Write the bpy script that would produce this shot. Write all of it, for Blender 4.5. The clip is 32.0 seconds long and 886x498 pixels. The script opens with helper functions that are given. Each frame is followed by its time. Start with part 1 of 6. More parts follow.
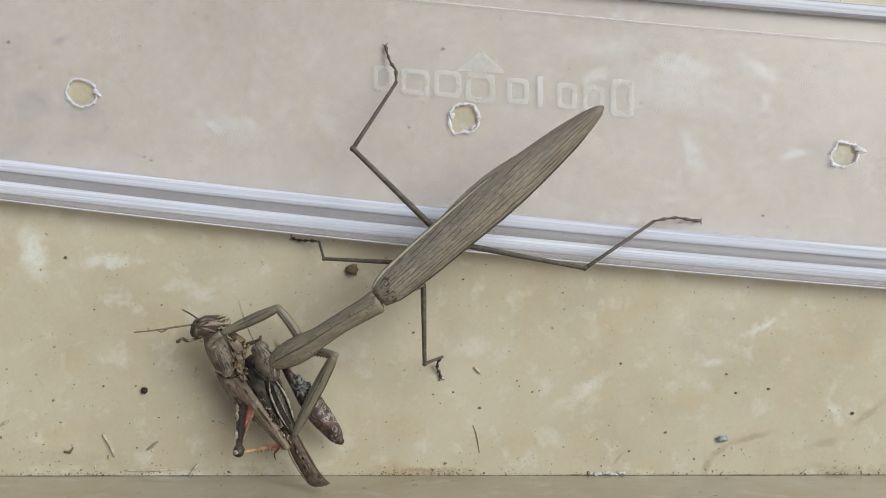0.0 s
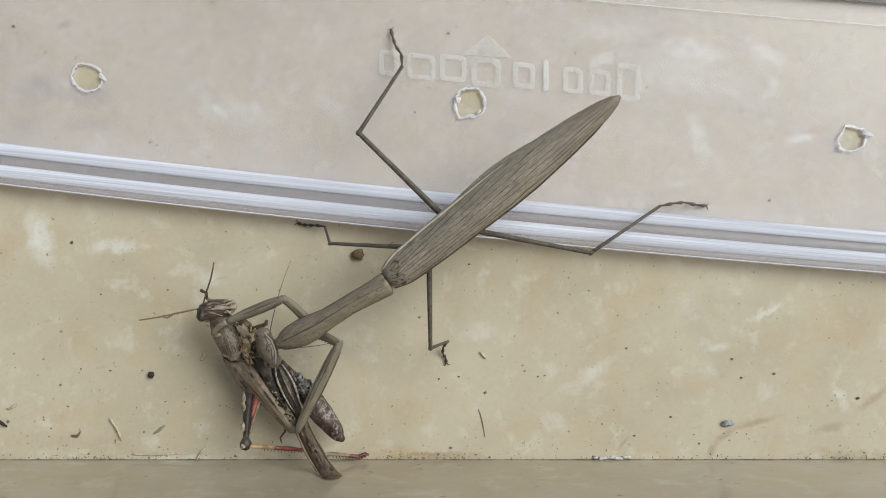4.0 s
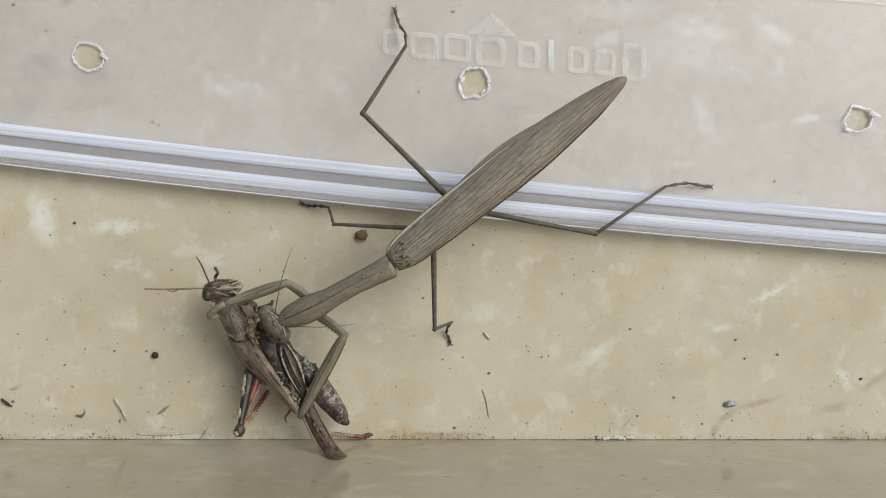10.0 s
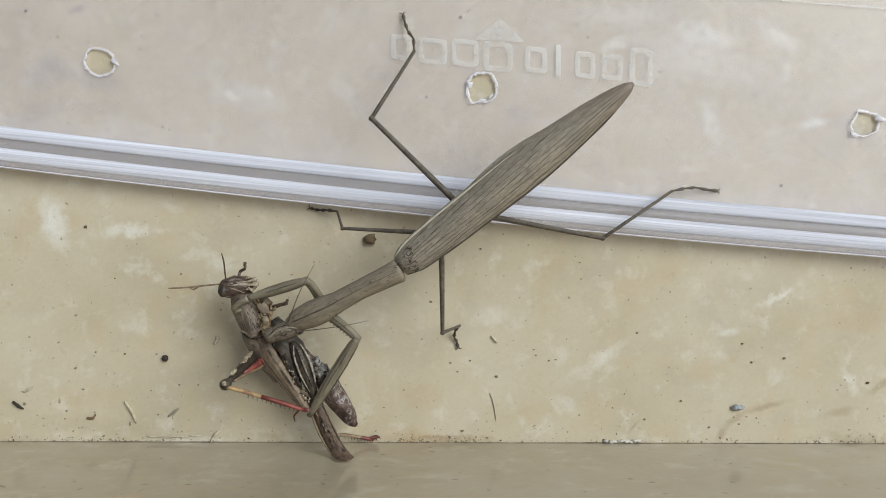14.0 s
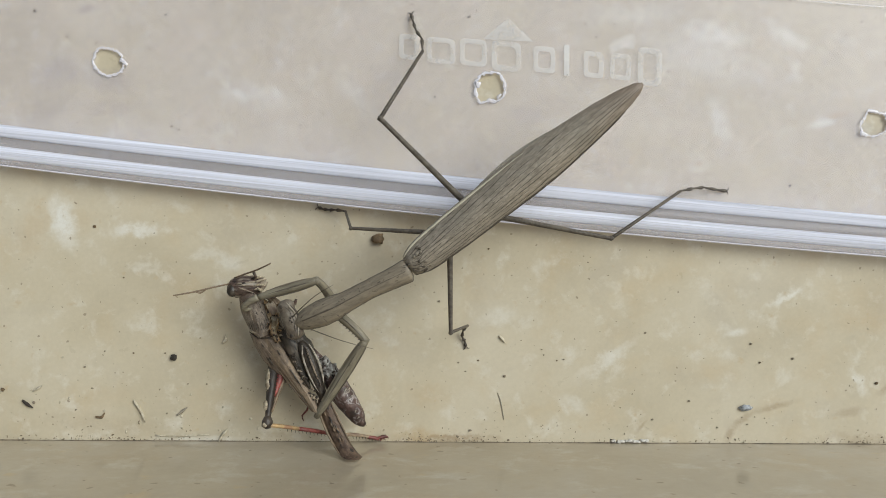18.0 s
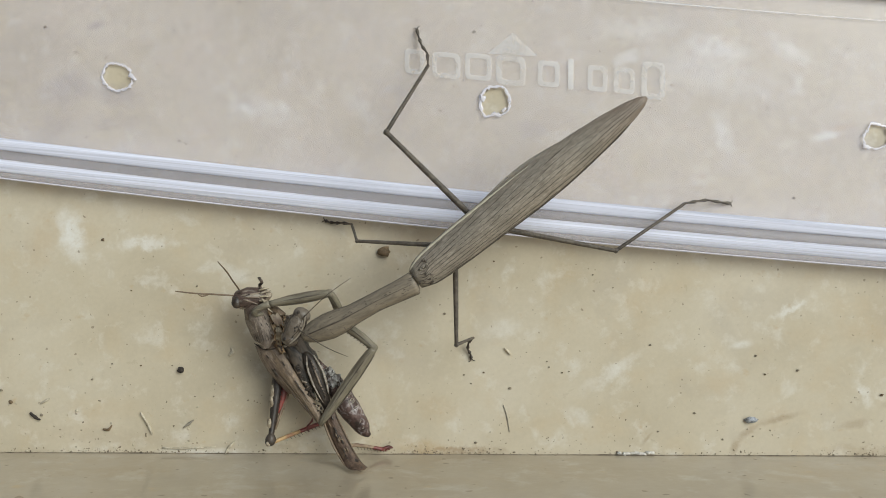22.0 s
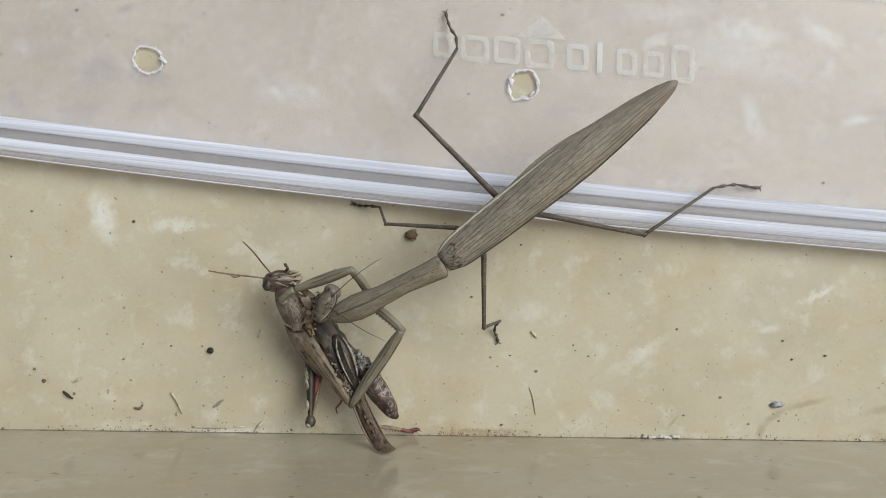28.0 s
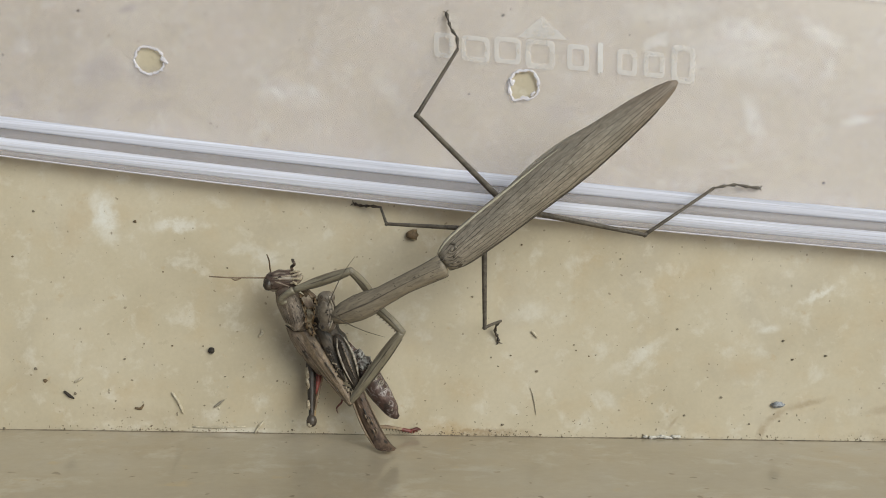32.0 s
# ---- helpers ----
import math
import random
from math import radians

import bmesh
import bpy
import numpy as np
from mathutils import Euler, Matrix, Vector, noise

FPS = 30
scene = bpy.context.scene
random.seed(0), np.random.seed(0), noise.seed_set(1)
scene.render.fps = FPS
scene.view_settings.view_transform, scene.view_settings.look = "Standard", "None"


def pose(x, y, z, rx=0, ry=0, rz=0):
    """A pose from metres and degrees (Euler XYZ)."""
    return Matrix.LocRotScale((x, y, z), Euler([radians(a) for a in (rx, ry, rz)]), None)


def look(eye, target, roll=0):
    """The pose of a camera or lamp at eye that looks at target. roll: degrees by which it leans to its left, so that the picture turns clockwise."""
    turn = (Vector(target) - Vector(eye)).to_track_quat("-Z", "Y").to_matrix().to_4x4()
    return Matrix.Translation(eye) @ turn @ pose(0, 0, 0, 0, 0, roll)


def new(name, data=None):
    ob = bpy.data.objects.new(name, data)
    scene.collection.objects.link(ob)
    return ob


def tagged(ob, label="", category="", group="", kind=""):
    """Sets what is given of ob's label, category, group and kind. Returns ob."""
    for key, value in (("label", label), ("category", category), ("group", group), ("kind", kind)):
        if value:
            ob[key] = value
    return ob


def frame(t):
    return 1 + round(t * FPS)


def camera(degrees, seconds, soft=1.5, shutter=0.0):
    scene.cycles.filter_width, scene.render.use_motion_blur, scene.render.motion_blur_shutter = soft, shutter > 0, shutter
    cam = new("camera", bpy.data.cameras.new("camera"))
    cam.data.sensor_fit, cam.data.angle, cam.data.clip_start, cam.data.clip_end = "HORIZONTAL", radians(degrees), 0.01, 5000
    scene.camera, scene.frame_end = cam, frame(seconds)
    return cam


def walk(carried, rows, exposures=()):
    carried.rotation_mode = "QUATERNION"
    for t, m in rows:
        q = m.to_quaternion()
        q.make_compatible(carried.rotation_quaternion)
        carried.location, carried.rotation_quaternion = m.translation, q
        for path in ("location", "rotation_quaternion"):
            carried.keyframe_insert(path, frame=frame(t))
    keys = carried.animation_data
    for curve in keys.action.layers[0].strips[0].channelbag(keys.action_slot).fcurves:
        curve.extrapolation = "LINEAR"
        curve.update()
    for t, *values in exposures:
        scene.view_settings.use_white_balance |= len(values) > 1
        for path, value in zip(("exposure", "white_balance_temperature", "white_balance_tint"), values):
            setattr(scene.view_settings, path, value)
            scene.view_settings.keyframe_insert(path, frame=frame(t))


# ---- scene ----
MM = 0.001

# ---------------------------------------------------------------- camera
cam = camera(55, 32.0, soft=0.95, shutter=0.5)
PATH = [
    (0, 0.00065, 0.01067, 0.17946, -1.061, -0.246, -0.003),
    (0.5, 0.00100, 0.01074, 0.17944, -1.396, -0.236, -0.023),
    (1, 0.00065, 0.01117, 0.17931, -1.734, -0.359, -0.036),
    (1.5, 0.00068, 0.01102, 0.17954, -1.777, -0.321, -0.052),
    (2, 0.00045, 0.01089, 0.17955, -1.877, -0.275, -0.028),
    (2.5, 0.00054, 0.01129, 0.17956, -2.039, -0.186, -0.039),
    (3, 0.00039, 0.01030, 0.17985, -1.698, -0.201, -0.027),
    (3.5, 0.00015, 0.00991, 0.17968, -1.727, -0.103, -0.022),
    (5.5, 0.00022, 0.00952, 0.17929, -2.316, 0.039, 0.044),
    (6, 0.00014, 0.00985, 0.17910, -2.635, -0.033, 0.029),
    (6.5, -0.00005, 0.01010, 0.17876, -2.985, -0.034, 0.061),
    (7, 0.00013, 0.00993, 0.17883, -3.061, 0.013, 0.013),
    (7.5, -0.00027, 0.00977, 0.17876, -3.142, 0.017, 0.043),
    (8, -0.00024, 0.00989, 0.17911, -3.089, -0.034, 0.022),
    (8.5, -0.00026, 0.01001, 0.17893, -3.141, -0.055, 0.012),
    (9, -0.00018, 0.00978, 0.17881, -3.132, -0.017, 0.011),
    (9.5, -0.00003, 0.00965, 0.17885, -3.095, 0.129, 0.011),
    (10, -0.00077, 0.01035, 0.17904, -3.279, -0.052, 0.033),
    (10.5, -0.00036, 0.00992, 0.17909, -3.127, 0.108, 0.024),
    (11, -0.00041, 0.00973, 0.17901, -3.116, 0.151, 0.020),
    (11.5, -0.00050, 0.00955, 0.17896, -3.120, 0.177, 0.031),
    (12, -0.00061, 0.00989, 0.17892, -3.231, 0.165, 0.053),
    (12.5, -0.00058, 0.01035, 0.17915, -3.231, 0.169, 0.066),
    (13, -0.00038, 0.01063, 0.17963, -3.186, 0.318, 0.030),
    (13.5, -0.00103, 0.01014, 0.18018, -2.955, 0.290, 0.058),
    (14, -0.00119, 0.01065, 0.18010, -3.087, 0.338, 0.044),
    (14.5, -0.00148, 0.01054, 0.18026, -2.995, 0.316, 0.059),
    (16.5, -0.00181, 0.01039, 0.18026, -3.020, 0.553, 0.097),
    (17, -0.00180, 0.01077, 0.18026, -3.083, 0.558, 0.093),
    (17.5, -0.00198, 0.01068, 0.18027, -3.053, 0.561, 0.099),
    (18, -0.00186, 0.01124, 0.18013, -3.290, 0.668, 0.086),
    (18.5, -0.00203, 0.01100, 0.18016, -3.264, 0.667, 0.113),
    (19, -0.00192, 0.01032, 0.18028, -3.052, 0.720, 0.093),
    (19.5, -0.00213, 0.01102, 0.18041, -3.252, 0.821, 0.081),
    (20, -0.00232, 0.01071, 0.18085, -2.980, 0.965, 0.056),
    (20.5, -0.00214, 0.01080, 0.18151, -2.564, 0.949, 0.002),
    (21, -0.00219, 0.01056, 0.18141, -2.271, 0.907, -0.001),
    (21.5, -0.00233, 0.01121, 0.18135, -2.434, 0.871, -0.030),
    (22, -0.00221, 0.01101, 0.18122, -2.350, 0.919, -0.017),
    (22.5, -0.00245, 0.01110, 0.18135, -2.324, 0.857, -0.047),
    (23, -0.00232, 0.01117, 0.18139, -2.295, 0.885, -0.047),
    (23.5, -0.00237, 0.01138, 0.18146, -2.352, 0.904, -0.034),
    (24, -0.00245, 0.01118, 0.18153, -2.272, 0.931, -0.040),
    (24.5, -0.00240, 0.01169, 0.18150, -2.408, 1.016, -0.022),
    (25, -0.00265, 0.01110, 0.18172, -2.245, 1.114, -0.014),
    (25.5, -0.00316, 0.01124, 0.18281, -2.254, 1.154, 0.011),
    (27.5, -0.00441, 0.01084, 0.18219, -3.324, 1.983, 0.188),
    (28, -0.00456, 0.01092, 0.18207, -3.434, 2.028, 0.229),
    (28.5, -0.00436, 0.01098, 0.18244, -3.374, 2.051, 0.217),
    (29, -0.00458, 0.01134, 0.18236, -3.438, 1.999, 0.214),
    (29.5, -0.00405, 0.01111, 0.18248, -3.343, 2.089, 0.202),
    (30, -0.00418, 0.01098, 0.18223, -3.375, 2.050, 0.229),
    (30.5, -0.00420, 0.01039, 0.18231, -3.201, 2.064, 0.236),
    (31, -0.00419, 0.01101, 0.18224, -3.422, 2.086, 0.210),
    (31.5, -0.00456, 0.01094, 0.18221, -3.418, 2.018, 0.256),
    (32, -0.00453, 0.01056, 0.18229, -3.312, 2.084, 0.238),
]
EXPOSURE = 0.01
walk(cam, [(t, pose(x, y, z, a, b, c)) for t, x, y, z, a, b, c in PATH],
     exposures=[(0.0, EXPOSURE - 0.05, 6200, 3), (3.0, EXPOSURE, 6200, 3), (30.0, EXPOSURE, 6200, 3), (31.0, EXPOSURE - 0.07, 6200, 3), (32.0, EXPOSURE - 0.06, 6450, 3)])

# ---------------------------------------------------------------- light
world = bpy.data.worlds.new("overcast_sky")
scene.world = world
world.use_nodes = True
wn = world.node_tree.nodes
sky = wn.new("ShaderNodeTexSky")
sky.sky_type = "NISHITA"
sky.sun_disc = False
sky.sun_elevation = radians(46)
sky.sun_rotation = radians(54)
sky.dust_density = 2.5
sky.air_density = 1.0
wn["Background"].inputs["Strength"].default_value = 0.055
world.node_tree.links.new(sky.outputs["Color"], wn["Background"].inputs["Color"])

sun_data = bpy.data.lights.new("sun", "SUN")
sun_data.energy = 2.6
sun_data.angle = radians(40)
sun_data.color = (1.0, 0.972, 0.93)
sun = new("sun", sun_data)
sun.matrix_world = look((0.56, 0.40, 0.72), (0, 0, 0))


# ---------------------------------------------------------------- materials
def material(name):
    m = bpy.data.materials.new(name)
    m.use_nodes = True
    return m, m.node_tree.nodes, m.node_tree.links, m.node_tree.nodes["Principled BSDF"]


def ramp(nodes, stops):
    r = nodes.new("ShaderNodeValToRGB")
    e = r.color_ramp.elements
    while len(e) < len(stops):
        e.new(0.5)
    for el, (p, c) in zip(e, stops):
        el.position = p
        el.color = (*c, 1) if len(c) == 3 else c
    return r


def noise_tex(nodes, links, coord, scale, detail=4.0, rough=0.55, distort=0.0):
    n = nodes.new("ShaderNodeTexNoise")
    n.inputs["Scale"].default_value = scale
    n.inputs["Detail"].default_value = detail
    n.inputs["Roughness"].default_value = rough
    n.inputs["Distortion"].default_value = distort
    links.new(coord, n.inputs["Vector"])
    return n


def blend(nodes, links, fac, a, b, mode="MIX"):
    m = nodes.new("ShaderNodeMix")
    m.data_type = "RGBA"
    m.blend_type = mode
    for value, i in ((fac, 0), (a, 6), (b, 7)):
        if isinstance(value, (int, float)):
            m.inputs[i].default_value = value
        elif isinstance(value, tuple):
            m.inputs[i].default_value = (*value, 1)
        else:
            links.new(value, m.inputs[i])
    return m.outputs[2]


def coords(nodes, links, scale=(1, 1, 1), shift=(0, 0, 0)):
    tc = nodes.new("ShaderNodeTexCoord")
    mp = nodes.new("ShaderNodeMapping")
    mp.inputs["Scale"].default_value = scale
    mp.inputs["Location"].default_value = shift
    links.new(tc.outputs["Object"], mp.inputs["Vector"])
    return mp.outputs["Vector"]


def bump(nodes, links, height, strength, distance, bsdf):
    b = nodes.new("ShaderNodeBump")
    b.inputs["Strength"].default_value = strength
    b.inputs["Distance"].default_value = distance
    links.new(height, b.inputs["Height"])
    links.new(b.outputs["Normal"], bsdf.inputs["Normal"])


def tile_material(name, scale=(1, 1, 1), shift=(0, 0, 0), base=(0.574, 0.506, 0.376), rough=0.32, marks=(), pale_most=0.66):
    """Cream stone tile: clouded at several scales, with pale and rusty blotches and pin-holes."""
    m, n, l, b = material(name)
    c = coords(n, l, scale, shift)
    big = noise_tex(n, l, c, 26, 6, 0.62, 0.3)
    r1 = ramp(n, [(0.32, tuple(v * k for v, k in zip(base, (0.86, 0.85, 0.83)))), (0.5, base), (0.66, tuple(v * k for v, k in zip(base, (1.07, 1.09, 1.14))))])
    l.new(big.outputs["Fac"], r1.inputs["Fac"])
    warm = noise_tex(n, l, c, 75, 5, 0.62, 0.2)
    r2 = ramp(n, [(0.52, (0, 0, 0)), (0.78, (0.6, 0.6, 0.6))])
    l.new(warm.outputs["Fac"], r2.inputs["Fac"])
    col = blend(n, l, r2.outputs["Color"], r1.outputs["Color"], (base[0] * 0.95, base[1] * 0.85, base[2] * 0.70))
    grey = noise_tex(n, l, c, 48, 4, 0.6, 0.4)
    r5 = ramp(n, [(0.55, (0, 0, 0)), (0.75, (0.55, 0.55, 0.55))])
    l.new(grey.outputs["Fac"], r5.inputs["Fac"])
    col = blend(n, l, r5.outputs["Color"], col, (base[0] * 0.80, base[1] * 0.80, base[2] * 0.84))
    pale = noise_tex(n, l, c, 170, 8, 0.68, 0.25)
    r3 = ramp(n, [(0.54, (0, 0, 0)), (0.68, (pale_most,) * 3)])
    l.new(pale.outputs["Fac"], r3.inputs["Fac"])
    col = blend(n, l, r3.outputs["Color"], col, (0.69, 0.65, 0.56))
    rust = noise_tex(n, l, c, 330, 3, 0.55)
    r6 = ramp(n, [(0.66, (0, 0, 0)), (0.76, (0.55, 0.55, 0.55))])
    l.new(rust.outputs["Fac"], r6.inputs["Fac"])
    col = blend(n, l, r6.outputs["Color"], col, (0.52, 0.40, 0.24))
    if marks:
        warp = noise_tex(n, l, c, 300, 5, 0.65)
        push = n.new("ShaderNodeVectorMath")
        push.operation = "MULTIPLY_ADD"
        push.inputs[1].default_value = (0.006, 0.006, 0)
        push.inputs[2].default_value = (-0.003, -0.003, 0)
        l.new(warp.outputs["Color"], push.inputs[0])
        bent = n.new("ShaderNodeVectorMath")
        bent.operation = "ADD"
        l.new(c, bent.inputs[0])
        l.new(push.outputs[0], bent.inputs[1])
        slight = n.new("ShaderNodeMix")
        slight.data_type = "VECTOR"
        slight.inputs[0].default_value = 0.3
        l.new(c, slight.inputs[4])
        l.new(bent.outputs[0], slight.inputs[5])
        streaky = noise_tex(n, l, c, 420, 6, 0.7)
        worn = ramp(n, [(0.30, (0.2, 0.2, 0.2)), (0.52, (1, 1, 1))])
        l.new(streaky.outputs["Fac"], worn.inputs["Fac"])
    for p, q, width, shade, most in marks:
        p, q = Vector(p) * MM, Vector(q) * MM
        mp = n.new("ShaderNodeMapping")
        mp.vector_type = "TEXTURE"
        mp.inputs["Location"].default_value = (p + q) / 2
        mp.inputs["Rotation"].default_value = (0, 0, math.atan2(q.y - p.y, q.x - p.x))
        mp.inputs["Scale"].default_value = ((q - p).length / 2 + width * MM, width * MM, 1)
        l.new(slight.outputs[1] if width < 1.5 else bent.outputs[0], mp.inputs["Vector"])
        far = n.new("ShaderNodeVectorMath")
        far.operation = "LENGTH"
        l.new(mp.outputs["Vector"], far.inputs[0])
        rm = ramp(n, [(0.15, (most,) * 3), (1.0, (0, 0, 0))])
        rm.color_ramp.interpolation = "EASE"
        l.new(far.outputs["Value"], rm.inputs["Fac"])
        col = blend(n, l, blend(n, l, 1.0, rm.outputs["Color"], worn.outputs["Color"], "MULTIPLY"), col, shade)
    grain = noise_tex(n, l, c, 1100, 5, 0.7)
    r7 = ramp(n, [(0.3, (0.96, 0.96, 0.955)), (0.7, (1.03, 1.03, 1.03))])
    l.new(grain.outputs["Fac"], r7.inputs["Fac"])
    col = blend(n, l, 1.0, col, r7.outputs["Color"], "MULTIPLY")
    speck = noise_tex(n, l, c, 800, 1, 0.5)
    r4 = ramp(n, [(0.735, (0, 0, 0)), (0.77, (0.7, 0.7, 0.7))])
    l.new(speck.outputs["Fac"], r4.inputs["Fac"])
    col = blend(n, l, r4.outputs["Color"], col, (0.24, 0.19, 0.13))
    l.new(col, b.inputs["Base Color"])
    rr = ramp(n, [(0.3, (rough * 0.8,) * 3), (0.7, (rough * 1.3,) * 3)])
    l.new(pale.outputs["Fac"], rr.inputs["Fac"])
    l.new(rr.outputs["Color"], b.inputs["Roughness"])
    bump(n, l, grain.outputs["Fac"], 0.08, 0.0002, b)
    return m


def plain(name, color, rough=0.5, scale=900, vary=0.25, bumpy=0.3, second=None, axis=None, stretch=0.14, flecks=None, amount=(0.48, 0.62)):
    """A small natural surface: colour broken up at two scales, fine relief; axis: degrees along which its grain runs."""
    m, n, l, b = material(name)
    if axis is None:
        c = coords(n, l)
        fine_c = c
    else:
        tc = n.new("ShaderNodeTexCoord")
        turn = n.new("ShaderNodeMapping")
        turn.inputs["Rotation"].default_value = (0, 0, -radians(axis))
        l.new(tc.outputs["Object"], turn.inputs["Vector"])
        pull = n.new("ShaderNodeMapping")
        pull.inputs["Scale"].default_value = (stretch, 1, 1)
        l.new(turn.outputs["Vector"], pull.inputs["Vector"])
        c = pull.outputs["Vector"]
        mid = n.new("ShaderNodeMapping")
        mid.inputs["Scale"].default_value = (0.3, 1, 1)
        l.new(turn.outputs["Vector"], mid.inputs["Vector"])
        fine_c = mid.outputs["Vector"]
    a = noise_tex(n, l, c, scale, 5, 0.65)
    dark = tuple(v * (1 - vary) for v in color)
    light = tuple(min(1.0, v * (1 + vary)) for v in color)
    rp = ramp(n, [(0.32, dark), (0.50, color), (0.68, light)])
    l.new(a.outputs["Fac"], rp.inputs["Fac"])
    col = rp.outputs["Color"]
    if second:
        a2 = noise_tex(n, l, c, scale * 0.4, 3, 0.5, 0.5)
        r2 = ramp(n, [(amount[0], (0, 0, 0)), (amount[1], (1, 1, 1))])
        l.new(a2.outputs["Fac"], r2.inputs["Fac"])
        col = blend(n, l, r2.outputs["Color"], col, second)
    if flecks:
        shade, size, cutoff = flecks
        a3 = noise_tex(n, l, fine_c, size, 2, 0.5)
        r3 = ramp(n, [(cutoff, (0, 0, 0)), (cutoff + 0.05, (1, 1, 1))])
        l.new(a3.outputs["Fac"], r3.inputs["Fac"])
        col = blend(n, l, r3.outputs["Color"], col, shade)
    l.new(col, b.inputs["Base Color"])
    b.inputs["Roughness"].default_value = rough
    fine = noise_tex(n, l, c, scale * 1.6, 4, 0.6)
    bump(n, l, fine.outputs["Fac"], min(1.0, bumpy * 1.6), 0.00022, b)
    return m


def clear_plastic(name, milk, gloss_rough=0.2, tint=(0.95, 0.95, 0.97), milk_color=(0.80, 0.80, 0.86), lines=False, shine=0.06):
    """Translucent plastic sheet: mostly see-through, part milky (on the lid also standing in for reflected sky), with a
    soft gloss; lines: drawn streaks along the rim.
    """
    m, n, l, b = material(name)
    n.remove(b)
    out = n["Material Output"]
    tr = n.new("ShaderNodeBsdfTransparent")
    tr.inputs["Color"].default_value = (*tint, 1)
    df = n.new("ShaderNodeBsdfDiffuse")
    df.inputs["Color"].default_value = (*milk_color, 1)
    gl = n.new("ShaderNodeBsdfGlossy")
    gl.inputs["Roughness"].default_value = gloss_rough
    gl.inputs["Color"].default_value = (1, 1, 1, 1)
    mix1 = n.new("ShaderNodeMixShader")
    if lines:
        tc = n.new("ShaderNodeTexCoord")
        turn = n.new("ShaderNodeMapping")
        turn.inputs["Rotation"].default_value = (0, 0, radians(5.6))
        l.new(tc.outputs["Object"], turn.inputs["Vector"])
        pull = n.new("ShaderNodeMapping")
        pull.inputs["Scale"].default_value = (0.008, 1, 0.5)
        l.new(turn.outputs["Vector"], pull.inputs["Vector"])
        nz = noise_tex(n, l, pull.outputs["Vector"], 1500, 3, 0.6)
    else:
        nz = noise_tex(n, l, coords(n, l), 75, 9, 0.72)
    k = 0.28 if lines else 0.45
    r = ramp(n, [(0.3, (milk * (1 - k),) * 3), (0.7, (min(1.0, milk * (1 + k)),) * 3)])
    l.new(nz.outputs["Fac"], r.inputs["Fac"])
    l.new(r.outputs["Color"], mix1.inputs["Fac"])
    l.new(tr.outputs[0], mix1.inputs[1])
    l.new(df.outputs[0], mix1.inputs[2])
    mix2 = n.new("ShaderNodeMixShader")
    mix2.inputs["Fac"].default_value = shine
    l.new(mix1.outputs[0], mix2.inputs[1])
    l.new(gl.outputs[0], mix2.inputs[2])
    l.new(mix2.outputs[0], out.inputs["Surface"])
    return m


